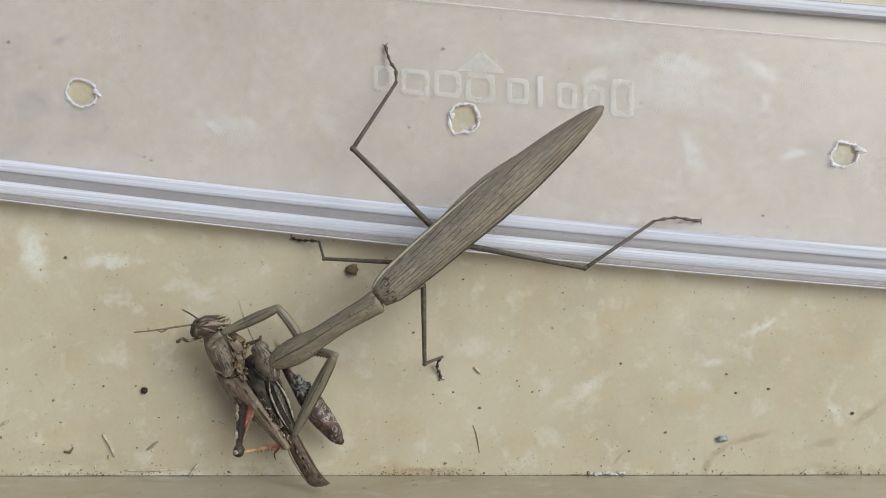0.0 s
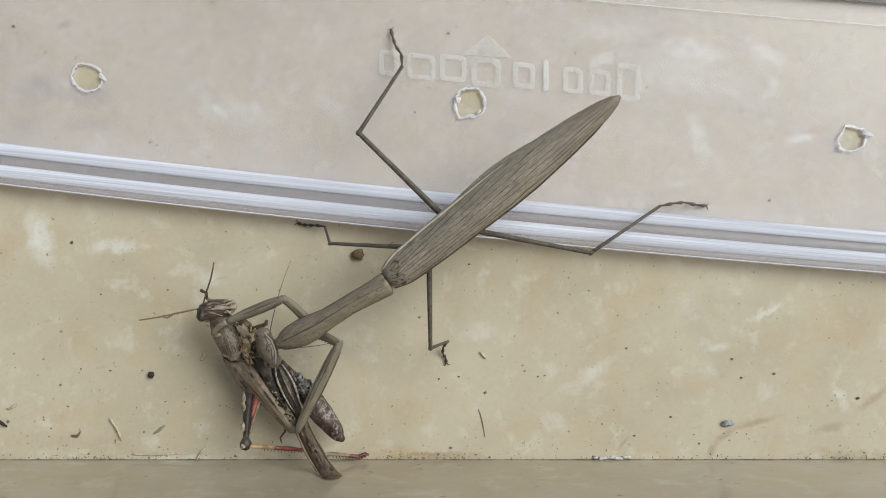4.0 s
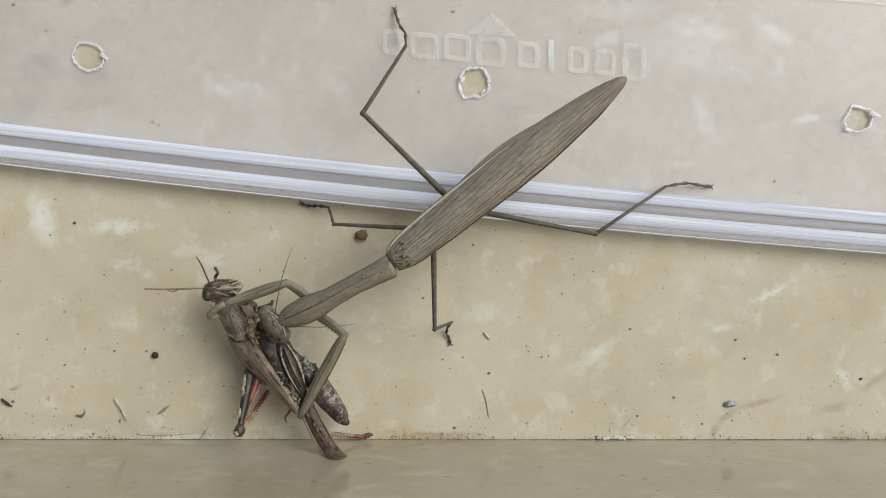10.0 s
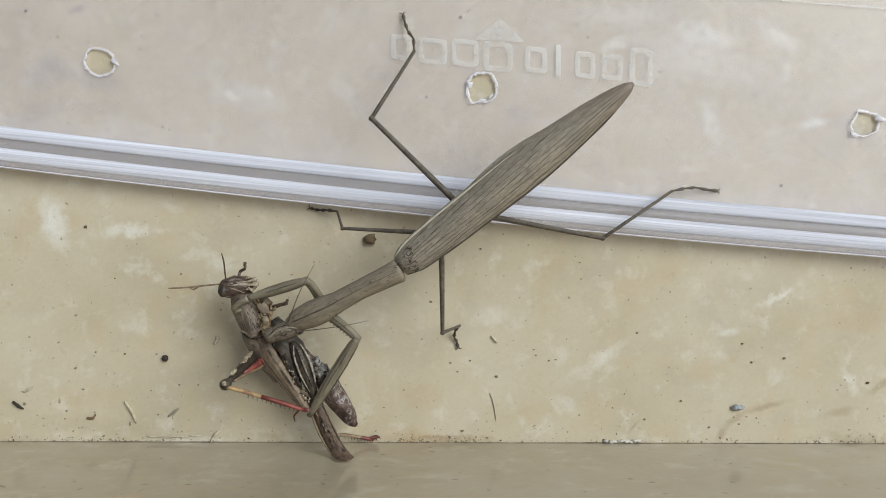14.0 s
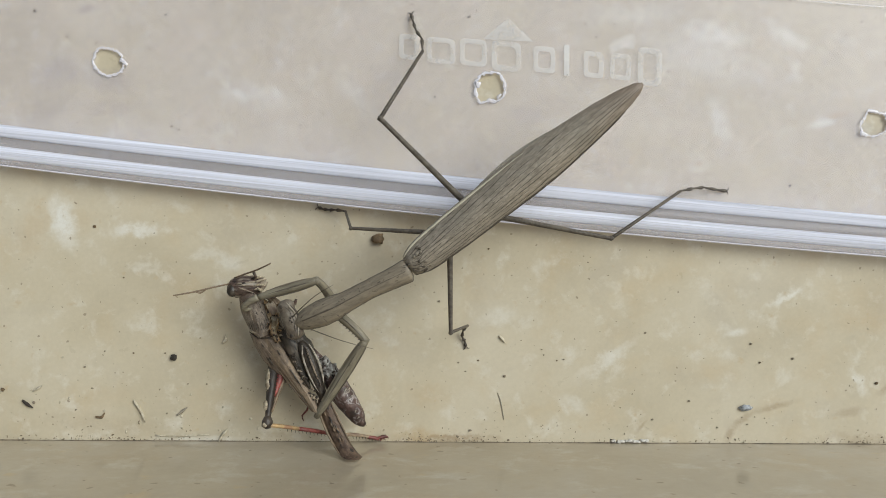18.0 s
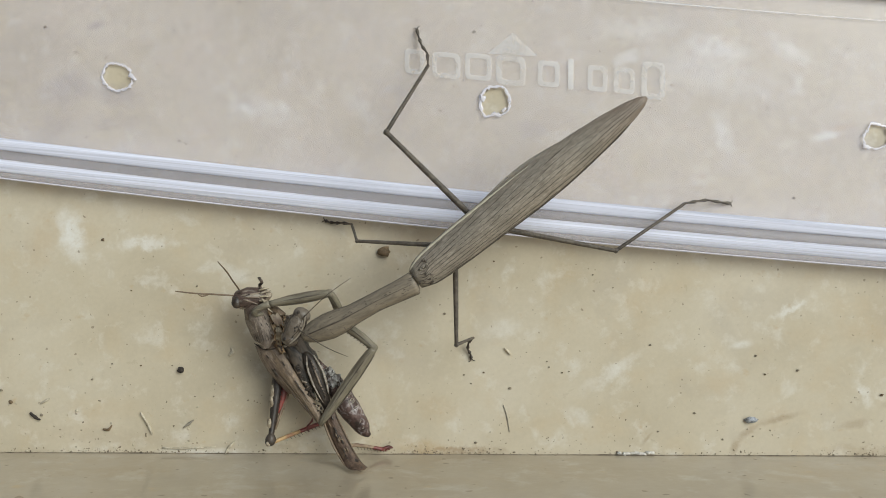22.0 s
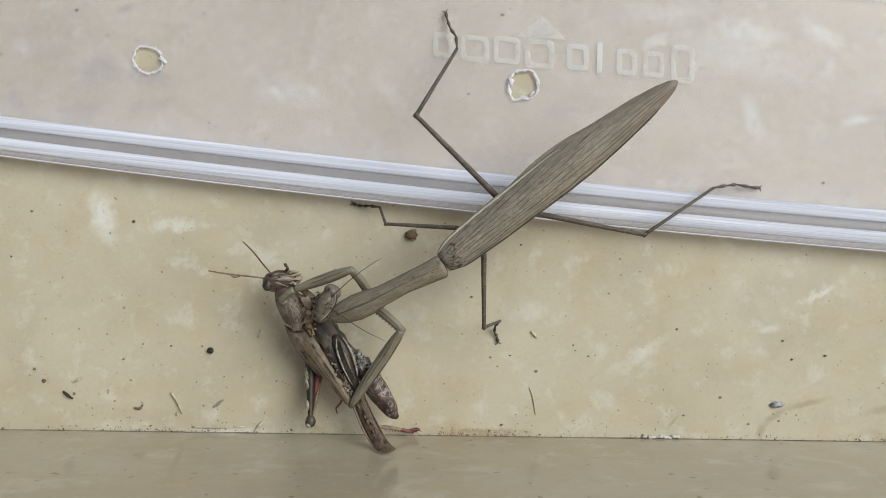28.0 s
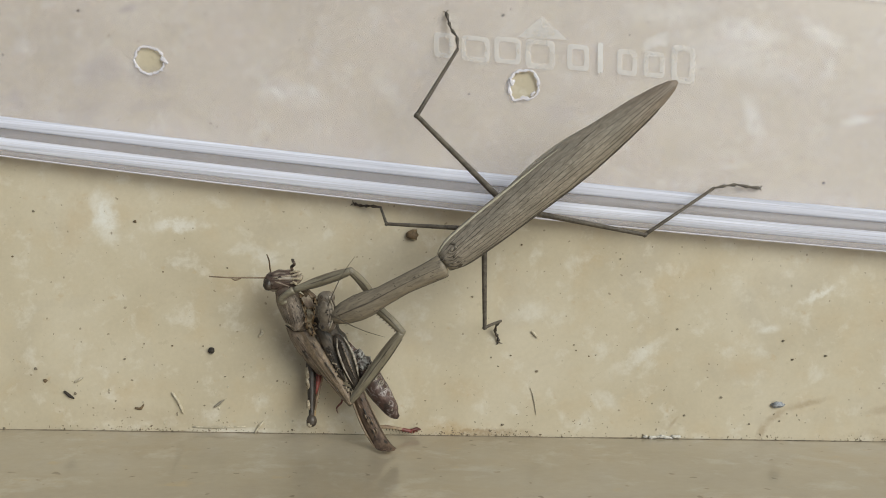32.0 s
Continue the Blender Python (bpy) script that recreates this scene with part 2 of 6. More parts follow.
CHALK, OCHRE, UMBER, GREY_TONE = (0.76, 0.74, 0.68), (0.50, 0.36, 0.19), (0.36, 0.27, 0.17), (0.34, 0.30, 0.29)
STAINS = [
    ((56.6, -40.5, 0.00), (58.2, -36.8, 0.00), 1.2, UMBER, 0.6), ((58.0, -37.2, 0.00), (62.0, -34.0, 0.00), 1.2, UMBER, 0.55), ((61.0, -34.4, 0.00), (72.0, -31.1, 0.00), 1.1, UMBER, 0.6), ((79.0, -34.6, 0.00), (86.5, -32.9, 0.00), 1.3, UMBER, 0.45), ((88.0, -30.5, 0.00), (95.0, -25.0, 0.00), 1.2, UMBER, 0.55), ((94.0, -25.6, 0.00), (103.0, -21.0, 0.00), 2.6, OCHRE, 0.55),
    ((37.30, -38.67, 0.00), (39.67, -35.38, 0.00), 0.6, UMBER, 0.5), ((23.98, -27.74, 0.00), (38.25, -17.59, 0.00), 1.9, CHALK, 0.5), ((63.85, -12.06, 0.00), (73.28, -6.79, 0.00), 1.6, CHALK, 0.75), ((56.18, -16.99, 0.00), (60.59, -16.39, 0.00), 1.3, CHALK, 0.65),
    ((-85.68, 10.78, 0.00), (-83.76, 2.48, 0.00), 4.0, CHALK, 1.0), ((-75.40, 4.27, 0.00), (-63.51, 5.46, 0.00), 2.4, CHALK, 0.8), ((83.26, -24.46, 0.00), (85.80, -29.91, 0.00), 2.0, CHALK, 0.7), ((-54.10, 0.11, 0.00), (-47.02, -3.46, 0.00), 3.0, CHALK, 0.5),
    ((-48.37, -14.24, 0.00), (-63.68, -3.47, 0.00), 5.0, OCHRE, 0.18), ((-93.33, 0.10, 0.00), (-89.51, 9.60, 0.00), 5.0, OCHRE, 0.3), ((-10.20, -29.92, 0.00), (-3.00, -31.14, 0.00), 4.0, OCHRE, 0.25), ((12.0, -39.9, 0.00), (-17.45, -40.14, 0.00), 1.5, UMBER, 0.8), ((-3.01, -39.41, 0.00), (-15.04, -39.04, 0.00), 2.2, OCHRE, 0.4), ((-70.40, -40.15, 0.00), (-43.93, -40.39, 0.00), 1.2, CHALK, 0.5),
    ((49.74, -26.28, 0.00), (58.09, -23.86, 0.00), 3.5, OCHRE, 0.2), ((78.23, -14.22, 0.00), (92.56, -14.22, 0.00), 4.0, OCHRE, 0.3), ((4.18, -14.23, 0.00), (11.33, -12.43, 0.00), 2.5, CHALK, 0.4), ((21.01, -31.13, 0.00), (25.83, -33.56, 0.00), 2.5, CHALK, 0.4),
    # The last entry of this row greys the tile faintly beneath the mantis.
    ((-96.0, -36.0, 0.00), (-60.0, -38.5, 0.00), 3.2, UMBER, 0.22), ((-84.0, -33.0, 0.00), (-70.0, -30.0, 0.00), 4.0, OCHRE, 0.18), ((-44.0, -39.0, 0.00), (-34.0, -39.5, 0.00), 1.6, UMBER, 0.3), ((70.0, -39.6, 0.00), (104.0, -39.8, 0.00), 1.6, UMBER, 0.4), ((-30.0, -12.0, 0.00), (-6.0, -24.0, 0.00), 5.0, GREY_TONE, 0.12),
    # Grey tones in this row darken the tile around the outer air holes.
    ((-89.95, 36.60, 0.00), (-80.47, 39.51, 0.00), 4.5, GREY_TONE, 0.5), ((-78.18, 37.18, 0.00), (-69.99, 35.44, 0.00), 3.5, GREY_TONE, 0.45), ((-92.56, 27.26, 0.00), (-84.19, 31.94, 0.00), 4.5, GREY_TONE, 0.35), ((31.08, 43.02, 0.00), (35.17, 44.76, 0.00), 2.0, CHALK, 0.8), ((46.29, 46.50, 0.00), (59.22, 44.77, 0.00), 3.5, CHALK, 0.8), ((63.86, 47.08, 0.00), (72.16, 43.03, 0.00), 2.5, CHALK, 0.7), ((-47.67, 33.70, 0.00), (-45.92, 32.53, 0.00), 1.4, CHALK, 0.9), ((-39.43, 34.28, 0.00), (-38.27, 33.12, 0.00), 1.3, CHALK, 0.8), ((77.19, 29.05, 0.00), (89.12, 23.78, 0.00), 3.5, GREY_TONE, 0.35), ((72.53, 26.71, 0.00), (78.40, 27.88, 0.00), 1.4, CHALK, 0.9),
    ((76.02, 28.47, 0.00), (81.89, 29.64, 0.00), 1.0, OCHRE, 0.5), ((36.93, 44.76, 0.00), (64.07, 36.64, 0.00), 6.0, CHALK, 0.5), ((52.39, 31.97, 0.00), (54.88, 23.77, 0.00), 2.8, CHALK, 0.8), ((-51.19, 34.28, 0.00), (-35.92, 31.95, 0.00), 4.0, CHALK, 0.5),
    ((25.16, 49.38, 0.00), (46.23, 50.54, 0.00), 4.0, CHALK, 0.5), ((-26.46, 37.78, 0.00), (-19.45, 29.62, 0.00), 3.0, CHALK, 0.35), ((-21.75, 38.94, 0.00), (-7.66, 34.29, 0.00), 2.0, GREY_TONE, 0.2), ((10.00, 29.62, 0.00), (17.08, 28.45, 0.00), 2.2, GREY_TONE, 0.3),
    ((-80.20, 50.74, 0.00), (-77.25, 51.44, 0.00), 1.2, GREY_TONE, 0.7), ((-101.99, 30.11, 0.00), (-105.62, 33.74, 0.00), 3.0, GREY_TONE, 0.4), ((-66.16, 31.32, 0.00), (-82.17, 30.11, 0.00), 2.4, GREY_TONE, 0.25),
]
FLOOR = tile_material("floor_tile", marks=STAINS)
WALL = tile_material("wall_tile", (0.45, 1, 0.6), (0.3, 0.1, 0.2), (0.445, 0.385, 0.285), 0.11, (), 0.3)
# Part of the panel's milk paints in the pale sky reflection.
LID = clear_plastic("lid_plastic", 0.145, 0.5, (0.997, 0.990, 1.0), (0.95, 0.93, 1.0), False, 0.025)
LOGO = clear_plastic("lid_moulded_mark", 0.25, 0.6, (1, 1, 1), (1.0, 1.0, 1.0), False, 0.02)
# One plastic in three tones: bright sky highlights are painted as milky white.
RIM_A = clear_plastic("rim_milky_sheen", 0.74, 0.5, (0.98, 0.98, 1.0), (0.86, 0.88, 1.0), True, 0.02)
RIM_B = clear_plastic("rim_plastic_clear", 0.2, 0.45, (0.97, 0.96, 0.97), (0.86, 0.85, 0.92), True, 0.02)
RIM_C = clear_plastic("rim_plastic_highlight", 0.6, 0.45, (1.0, 1.0, 1.0), (0.92, 0.90, 0.98), True, 0.02)
MELT = clear_plastic("melted_plastic", 0.58, 0.25, (1, 1, 1), (0.95, 0.93, 1.0), False, 0.05)
BODY = plain("mantis_brown", (0.200, 0.168, 0.124), 0.5, 2600, 0.25, 0.35, (0.255, 0.214, 0.156), 27, 0.2, ((0.07, 0.056, 0.042), 1900, 0.67))
LEG = plain("mantis_leg", (0.085, 0.070, 0.054), 0.5, 1800, 0.45, 0.5, (0.125, 0.106, 0.082))
RAPTOR, RAPTOR_A, RAPTOR_B = [plain("mantis_foreleg", (0.192, 0.168, 0.120), 0.45, 2200, 0.25, 0.4, (0.250, 0.224, 0.163), turn, 0.1, ((0.08, 0.066, 0.046), 1500, 0.70)) for turn in (0, 18.7, 61.2)]
HEADMAT = plain("mantis_head", (0.142, 0.116, 0.087), 0.42, 1500, 0.30, 0.5, (0.20, 0.168, 0.128), None, 0.14, ((0.05, 0.04, 0.03), 900, 0.64))
EYE = plain("mantis_eye", (0.118, 0.094, 0.071), 0.3, 1200, 0.3, 0.2, (0.175, 0.148, 0.115))
HEAD_RIM = plain("mantis_head_rim", (0.25, 0.215, 0.165), 0.45, 1500, 0.25, 0.3)
DARK = plain("dark_chitin", (0.032, 0.024, 0.018), 0.4, 1200, 0.5, 0.4, (0.07, 0.055, 0.042))
HOPPER = plain("hopper_grey_brown", (0.210, 0.162, 0.120), 0.5, 1600, 0.45, 0.7, (0.115, 0.083, 0.062), -54, 0.3, ((0.026, 0.019, 0.015), 1000, 0.60))
PRONOTUM = plain("hopper_pronotum", (0.240, 0.196, 0.155), 0.5, 2600, 0.34, 0.9, (0.160, 0.122, 0.090), -62, 0.7, ((0.045, 0.034, 0.026), 1700, 0.645))
FOREWING = plain("hopper_front_wing", (0.238, 0.178, 0.122), 0.45, 2100, 0.32, 0.6, (0.165, 0.124, 0.090), -54, 0.7, ((0.055, 0.040, 0.03), 1100, 0.69))
FLANK = plain("hopper_flank", (0.050, 0.042, 0.034), 0.45, 1300, 0.6, 0.7, (0.12, 0.095, 0.070), -54, 0.3, ((0.02, 0.015, 0.012), 900, 0.6))
HOPPER_HEAD = plain("hopper_head", (0.105, 0.070, 0.056), 0.45, 1800, 0.5, 0.6, (0.36, 0.31, 0.25), 5, 0.2, ((0.03, 0.02, 0.016), 900, 0.62), (0.54, 0.64))
HOPPER_PALE = plain("hopper_pale", (0.36, 0.30, 0.22), 0.5, 1200, 0.35, 0.5, (0.20, 0.15, 0.11))
HOPPER_WING = plain("hopper_wing", (0.128, 0.084, 0.056), 0.58, 1700, 0.40, 0.6, (0.078, 0.048, 0.033), -56, 0.5, ((0.025, 0.018, 0.014), 1000, 0.62))
HOPPER_TAN = plain("hopper_tan", (0.225, 0.163, 0.104), 0.45, 1400, 0.35, 0.5, (0.15, 0.105, 0.068), -54, 0.2)
DRY_SHIN = plain("hopper_dry_shin", (0.29, 0.215, 0.14), 0.5, 1100, 0.35, 0.4, (0.18, 0.12, 0.08))
WHITE_STRIPE = plain("hopper_white_stripe", (0.40, 0.36, 0.30), 0.5, 2200, 0.45, 0.6, (0.20, 0.165, 0.125))


def belly_material():
    """Glossy red-brown skin under a broken net of white wax."""
    m, n, l, b = material("hopper_belly")
    c = coords(n, l)
    a = noise_tex(n, l, c, 700, 5, 0.6)
    r1 = ramp(n, [(0.35, (0.028, 0.018, 0.015)), (0.55, (0.088, 0.052, 0.043)), (0.7, (0.15, 0.10, 0.085))])
    l.new(a.outputs["Fac"], r1.inputs["Fac"])
    bend = noise_tex(n, l, c, 500, 3, 0.6)
    v = n.new("ShaderNodeVectorMath")
    v.operation = "MULTIPLY_ADD"
    v.inputs[1].default_value = (0.002, 0.002, 0.002)
    l.new(bend.outputs["Color"], v.inputs[0])
    l.new(c, v.inputs[2])
    net = n.new("ShaderNodeTexVoronoi")
    net.feature = "DISTANCE_TO_EDGE"
    net.inputs["Scale"].default_value = 620
    l.new(v.outputs[0], net.inputs["Vector"])
    r2 = ramp(n, [(0.0, (1, 1, 1)), (0.045, (0.6, 0.6, 0.6)), (0.11, (0, 0, 0))])
    l.new(net.outputs["Distance"], r2.inputs["Fac"])
    where = noise_tex(n, l, c, 330, 3, 0.6)
    r3 = ramp(n, [(0.46, (0, 0, 0)), (0.62, (0.85, 0.85, 0.85))])
    l.new(where.outputs["Fac"], r3.inputs["Fac"])
    both = blend(n, l, 1.0, r2.outputs["Color"], r3.outputs["Color"], "MULTIPLY")
    col = blend(n, l, both, r1.outputs["Color"], (0.54, 0.50, 0.49))
    l.new(col, b.inputs["Base Color"])
    b.inputs["Roughness"].default_value = 0.42
    bump(n, l, net.outputs["Distance"], 0.6, 0.0003, b)
    return m


HOPPER_BELLY = belly_material()
WAX = plain("wax_bloom", (0.36, 0.355, 0.33), 0.6, 1600, 0.5, 0.9, (0.13, 0.11, 0.1), None, 0.14, ((0.04, 0.032, 0.028), 1300, 0.55))
RED = plain("hopper_red", (0.24, 0.058, 0.045), 0.42, 900, 0.45, 0.5, (0.13, 0.032, 0.027))
DULL_RED = plain("hopper_dull_red", (0.17, 0.045, 0.038), 0.45, 1000, 0.5, 0.5, (0.09, 0.03, 0.025))
YELLOW = plain("hopper_yellow", (0.40, 0.27, 0.13), 0.45, 1000, 0.3, 0.3, (0.27, 0.15, 0.08))
FLESH = plain("torn_flesh", (0.34, 0.22, 0.115), 0.3, 1800, 0.6, 1.0, (0.42, 0.33, 0.21), None, 0.14, ((0.04, 0.025, 0.015), 1500, 0.56))
SPECK = plain("speck", (0.25, 0.21, 0.15), 0.8, 2500, 0.5, 0.6)
CREAM = plain("hopper_cream", (0.40, 0.34, 0.24), 0.5, 1900, 0.4, 0.5, (0.22, 0.17, 0.11))
SOIL = plain("soil", (0.035, 0.028, 0.022), 0.8, 1500, 0.5, 0.8)
BROWN = plain("brown_crumb", (0.16, 0.11, 0.06), 0.7, 1200, 0.5, 0.8)
STRAW = plain("straw", (0.58, 0.52, 0.40), 0.6, 1500, 0.3, 0.5, (0.46, 0.40, 0.29))
GREY = plain("grey_fibre", (0.30, 0.27, 0.21), 0.6, 1200, 0.3, 0.3)
JOINT = plain("joint_dirt", (0.20, 0.16, 0.11), 0.85, 700, 0.5, 0.6, (0.30, 0.25, 0.17))
PLASTER = plain("plaster_flake", (0.66, 0.63, 0.57), 0.8, 1500, 0.2, 0.8)
GRIT = plain("shiny_grit", (0.42, 0.44, 0.47), 0.2, 1500, 0.5, 0.5)


# ---------------------------------------------------------------- mesh tools
def part(name, bm, mat, parent=None, label=""):
    me = bpy.data.meshes.new(name)
    bm.normal_update()
    bm.to_mesh(me)
    bm.free()
    for p in me.polygons:
        p.use_smooth = True
    me.materials.append(mat)
    ob = new(name, me)
    if parent:
        ob.parent = parent
    if label:
        ob["label"] = label
    return ob


def empty(name, at=(0, 0, 0)):
    ob = new(name)
    ob.empty_display_size = 0.005
    ob.location = Vector(at) * MM
    return ob


def spline(points, radii, steps):
    """Catmull-Rom through points, with radii carried along."""
    ps, out = [Vector(p) for p in points], []
    n = len(ps)
    for i in range(n - 1):
        p0, p1, p2, p3 = ps[max(i - 1, 0)], ps[i], ps[i + 1], ps[min(i + 2, n - 1)]
        for k in range(steps):
            t = k / steps
            q = 0.5 * (2 * p1 + (p2 - p0) * t + (2 * p0 - 5 * p1 + 4 * p2 - p3) * t * t + (3 * p1 - p0 - 3 * p2 + p3) * t ** 3)
            out.append((q, tuple(a + (b - a) * t for a, b in zip(radii[i], radii[i + 1]))))
    out.append((ps[-1], radii[-1]))
    return out


def tube(points, radii, sides=10, steps=1, up=(0, 0, 1), origin=(0, 0, 0), bm=None, wobble=0.0):
    """A closed tube in mm along points; radii: numbers, or (across, high) pairs."""
    bm = bm or bmesh.new()
    rr = [r if isinstance(r, tuple) else (r, r) for r in radii]
    rows = spline(points, rr, steps)
    rings = []
    o = Vector(origin)
    for i, (q, r) in enumerate(rows):
        a, b = rows[max(i - 1, 0)][0], rows[min(i + 1, len(rows) - 1)][0]
        d = (b - a).normalized()
        side = d.cross(Vector(up))
        if side.length < 1e-4:
            side = d.cross(Vector((1, 0, 0)))
        side.normalize()
        top = side.cross(d).normalized()
        ring = []
        for k in range(sides):
            ang = 2 * math.pi * k / sides
            f = 1 + wobble * (noise.noise(q * 1.7 + Vector((math.cos(ang), math.sin(ang), 0)) * 1.5))
            ring.append(bm.verts.new((q - o + side * math.cos(ang) * r[0] * f + top * math.sin(ang) * r[1] * f) * MM))
        rings.append(ring)
    for r0, r1 in zip(rings, rings[1:]):
        for k in range(sides):
            bm.faces.new((r0[k], r0[(k + 1) % sides], r1[(k + 1) % sides], r1[k]))
    bm.faces.new(list(reversed(rings[0])))
    bm.faces.new(rings[-1])
    return bm


def lump(at, size, seed=0, rough=0.35, segments=7, origin=(0, 0, 0), bm=None):
    """An uneven pebble, size in mm (x, y, z half-axes), resting with its base near at."""
    bm = bm or bmesh.new()
    geo = bmesh.ops.create_icosphere(bm, subdivisions=2, radius=1.0)
    for v in geo["verts"]:
        f = 1 + rough * noise.noise(v.co * 1.9 + Vector((seed * 3.1, seed * 1.7, seed)))
        v.co = (Vector((v.co.x * size[0], v.co.y * size[1], v.co.z * size[2])) * f + Vector(at) - Vector(origin)) * MM
    return bm


def box(lo, hi):
    bm = bmesh.new()
    geo = bmesh.ops.create_cube(bm, size=1.0)
    for v in geo["verts"]:
        v.co = Vector([(l + h) / 2 + c * (h - l) for l, h, c in zip(lo, hi, v.co)]) * MM
    return bm


def facet(ob):
    for p in ob.data.polygons:
        p.use_smooth = False
    return ob


def patch(lefts, rights, bulge, thick, origin=(0, 0, 0), m=10, steps=4, ripple=0.0, ragged_end=0.0):
    """A curved sheet between two edge lines (mm), bulged upwards, with thickness."""
    a = [q for q, _ in spline(lefts, [(0,)] * len(lefts), steps)]
    b = [q for q, _ in spline(rights, [(0,)] * len(rights), steps)]
    bm = bmesh.new()
    rows = []
    for i, (p, q) in enumerate(zip(a, b)):
        row = []
        for k in range(m + 1):
            u = k / m
            v = p.lerp(q, u)
            v.z += bulge * (1 - abs(2 * u - 1) ** 2.4) + ripple * math.sin(u * 21 + i * 0.3) + ripple * noise.noise(v * 0.9)
            if ragged_end and i in (0, len(a) - 1):
                v += Vector((noise.noise(v * 3), noise.noise(v * 3 + Vector((5, 0, 0))), 0)) * ragged_end
            row.append(bm.verts.new((v - Vector(origin)) * MM))
        rows.append(row)
    for r0, r1 in zip(rows, rows[1:]):
        for k in range(m):
            bm.faces.new((r0[k], r0[k + 1], r1[k + 1], r1[k]))
    geo = bmesh.ops.extrude_face_region(bm, geom=bm.faces[:])
    for v in geo["geom"]:
        if isinstance(v, bmesh.types.BMVert):
            v.co.z -= thick * MM
    bmesh.ops.recalc_face_normals(bm, faces=bm.faces)
    return bm


# ---------------------------------------------------------------- floor and wall
WALL_Y = -40.7
floor = part("floor", box((-1500, WALL_Y - 12, -12), (1500, 2500, 0)), FLOOR)
facet(floor)
tagged(floor, "beige mottled stone floor tile with dirt specks", "floor", kind="structure")
# Unseen upper height is made up: it blocks sky to darken the nearby floor.
wall = part("wall_south", box((-1500, WALL_Y - 120, 0.25), (1500, WALL_Y, 2400)), WALL)
facet(wall)
joint = part("trim", tube([(x * 6.0, WALL_Y + 0.02 + 0.1 * noise.noise(Vector((x * 0.7, 0, 0))), 0.02) for x in range(-60, 61)], [(0.14 + 0.08 * noise.noise(Vector((x * 0.9, 3, 0))), 0.1) for x in range(-60, 61)], 6), JOINT)
tagged(joint, "dirty dark joint between floor and wall", "joint", kind="structure")
tagged(wall, "polished beige stone wall tile above the floor", "wall", kind="structure")


# ---------------------------------------------------------------- plastic lid
LID_Z = 0.65


def rim_y(x):
    """Where the lid's front edge runs: nearly straight, slightly bowed."""
    return 7.41 - 0.1005 * x + 0.000118 * x * x


def ragged(cx, cy, radii, seed, grow=0.0, n=48):
    """A torn outline round a centre, from twelve radii at even angles."""
    pts = []
    for k in range(n):
        a = 2 * math.pi * k / n
        i, f = divmod(12 * k / n, 1.0)
        rr = radii[int(i)] * (1 - f) + radii[(int(i) + 1) % 12] * f
        rr += grow + 0.4 * noise.noise(Vector((math.cos(a) * 7, math.sin(a) * 7, seed * 9)))
        pts.append((cx + rr * math.cos(a), cy + rr * math.sin(a)))
    return pts


lid = empty("plastic_lid", (0, 0, 0))
tagged(lid, "upturned translucent clear plastic box lid lying on the floor", "lid")
HOLES = [((-74.15, 40.08, 1.40), (2.9, 2.75, 2.45, 2.5, 2.9, 3.0, 3.0, 2.75, 2.6, 2.7, 2.75, 3.05)),
         ((5.70, 34.59, 1.40), (2.95, 3.0, 3.3, 2.85, 3.05, 2.7, 2.6, 2.8, 3.35, 2.1, 2.95, 3.1)),
         ((86.11, 27.32, 1.40), (2.4, 2.75, 2.15, 2.1, 2.75, 2.2, 2.75, 2.95, 2.65, 2.35, 2.2, 2.4))]


def lid_panel():
    bm = bmesh.new()
    xs = [-190 + 10 * i for i in range(39)]
    front = [(x, rim_y(x) + 8.66) for x in xs]
    back = [(x, rim_y(x) + 56.4) for x in reversed(xs)]
    edges = []

    def loop(pts):
        vs = [bm.verts.new((x * MM, y * MM, LID_Z * MM)) for x, y in pts]
        edges.extend(bm.edges.new((a, b)) for a, b in zip(vs, vs[1:] + vs[:1]))
    loop(front + back)
    for i, (c, r) in enumerate(HOLES):
        loop(ragged(c[0], c[1], r, i + 1))
    bmesh.ops.triangle_fill(bm, edges=edges, use_beauty=True)
    geo = bmesh.ops.extrude_face_region(bm, geom=bm.faces[:])
    for v in geo["geom"]:
        if isinstance(v, bmesh.types.BMVert):
            v.co.z -= 0.35 * MM
    bmesh.ops.recalc_face_normals(bm, faces=bm.faces)
    return bm


panel = part("panel", lid_panel(), LID, lid, "flat clear panel with melted air holes")
for p in panel.data.polygons:
    p.use_smooth = False
for i, (c, r) in enumerate(HOLES):
    pts = ragged(c[0], c[1], r, i + 1, 0.26)
    ring = [(x, y, LID_Z + 0.03 + 0.05 * noise.noise(Vector((k * 0.7, i * 3.3, 1)))) for k, (x, y) in enumerate(pts)]
    rad = [(max(0.07, 0.26 + 0.42 * noise.noise(Vector((k * 0.8, i * 7.3, 0)))), 0.05 + 0.03 * noise.noise(Vector((k, i, 4)))) for k in range(len(ring))]
    part("hole_edge", tube(ring + ring[:1], rad + rad[:1], 7), MELT, lid, "ragged white melted edge of an air hole")
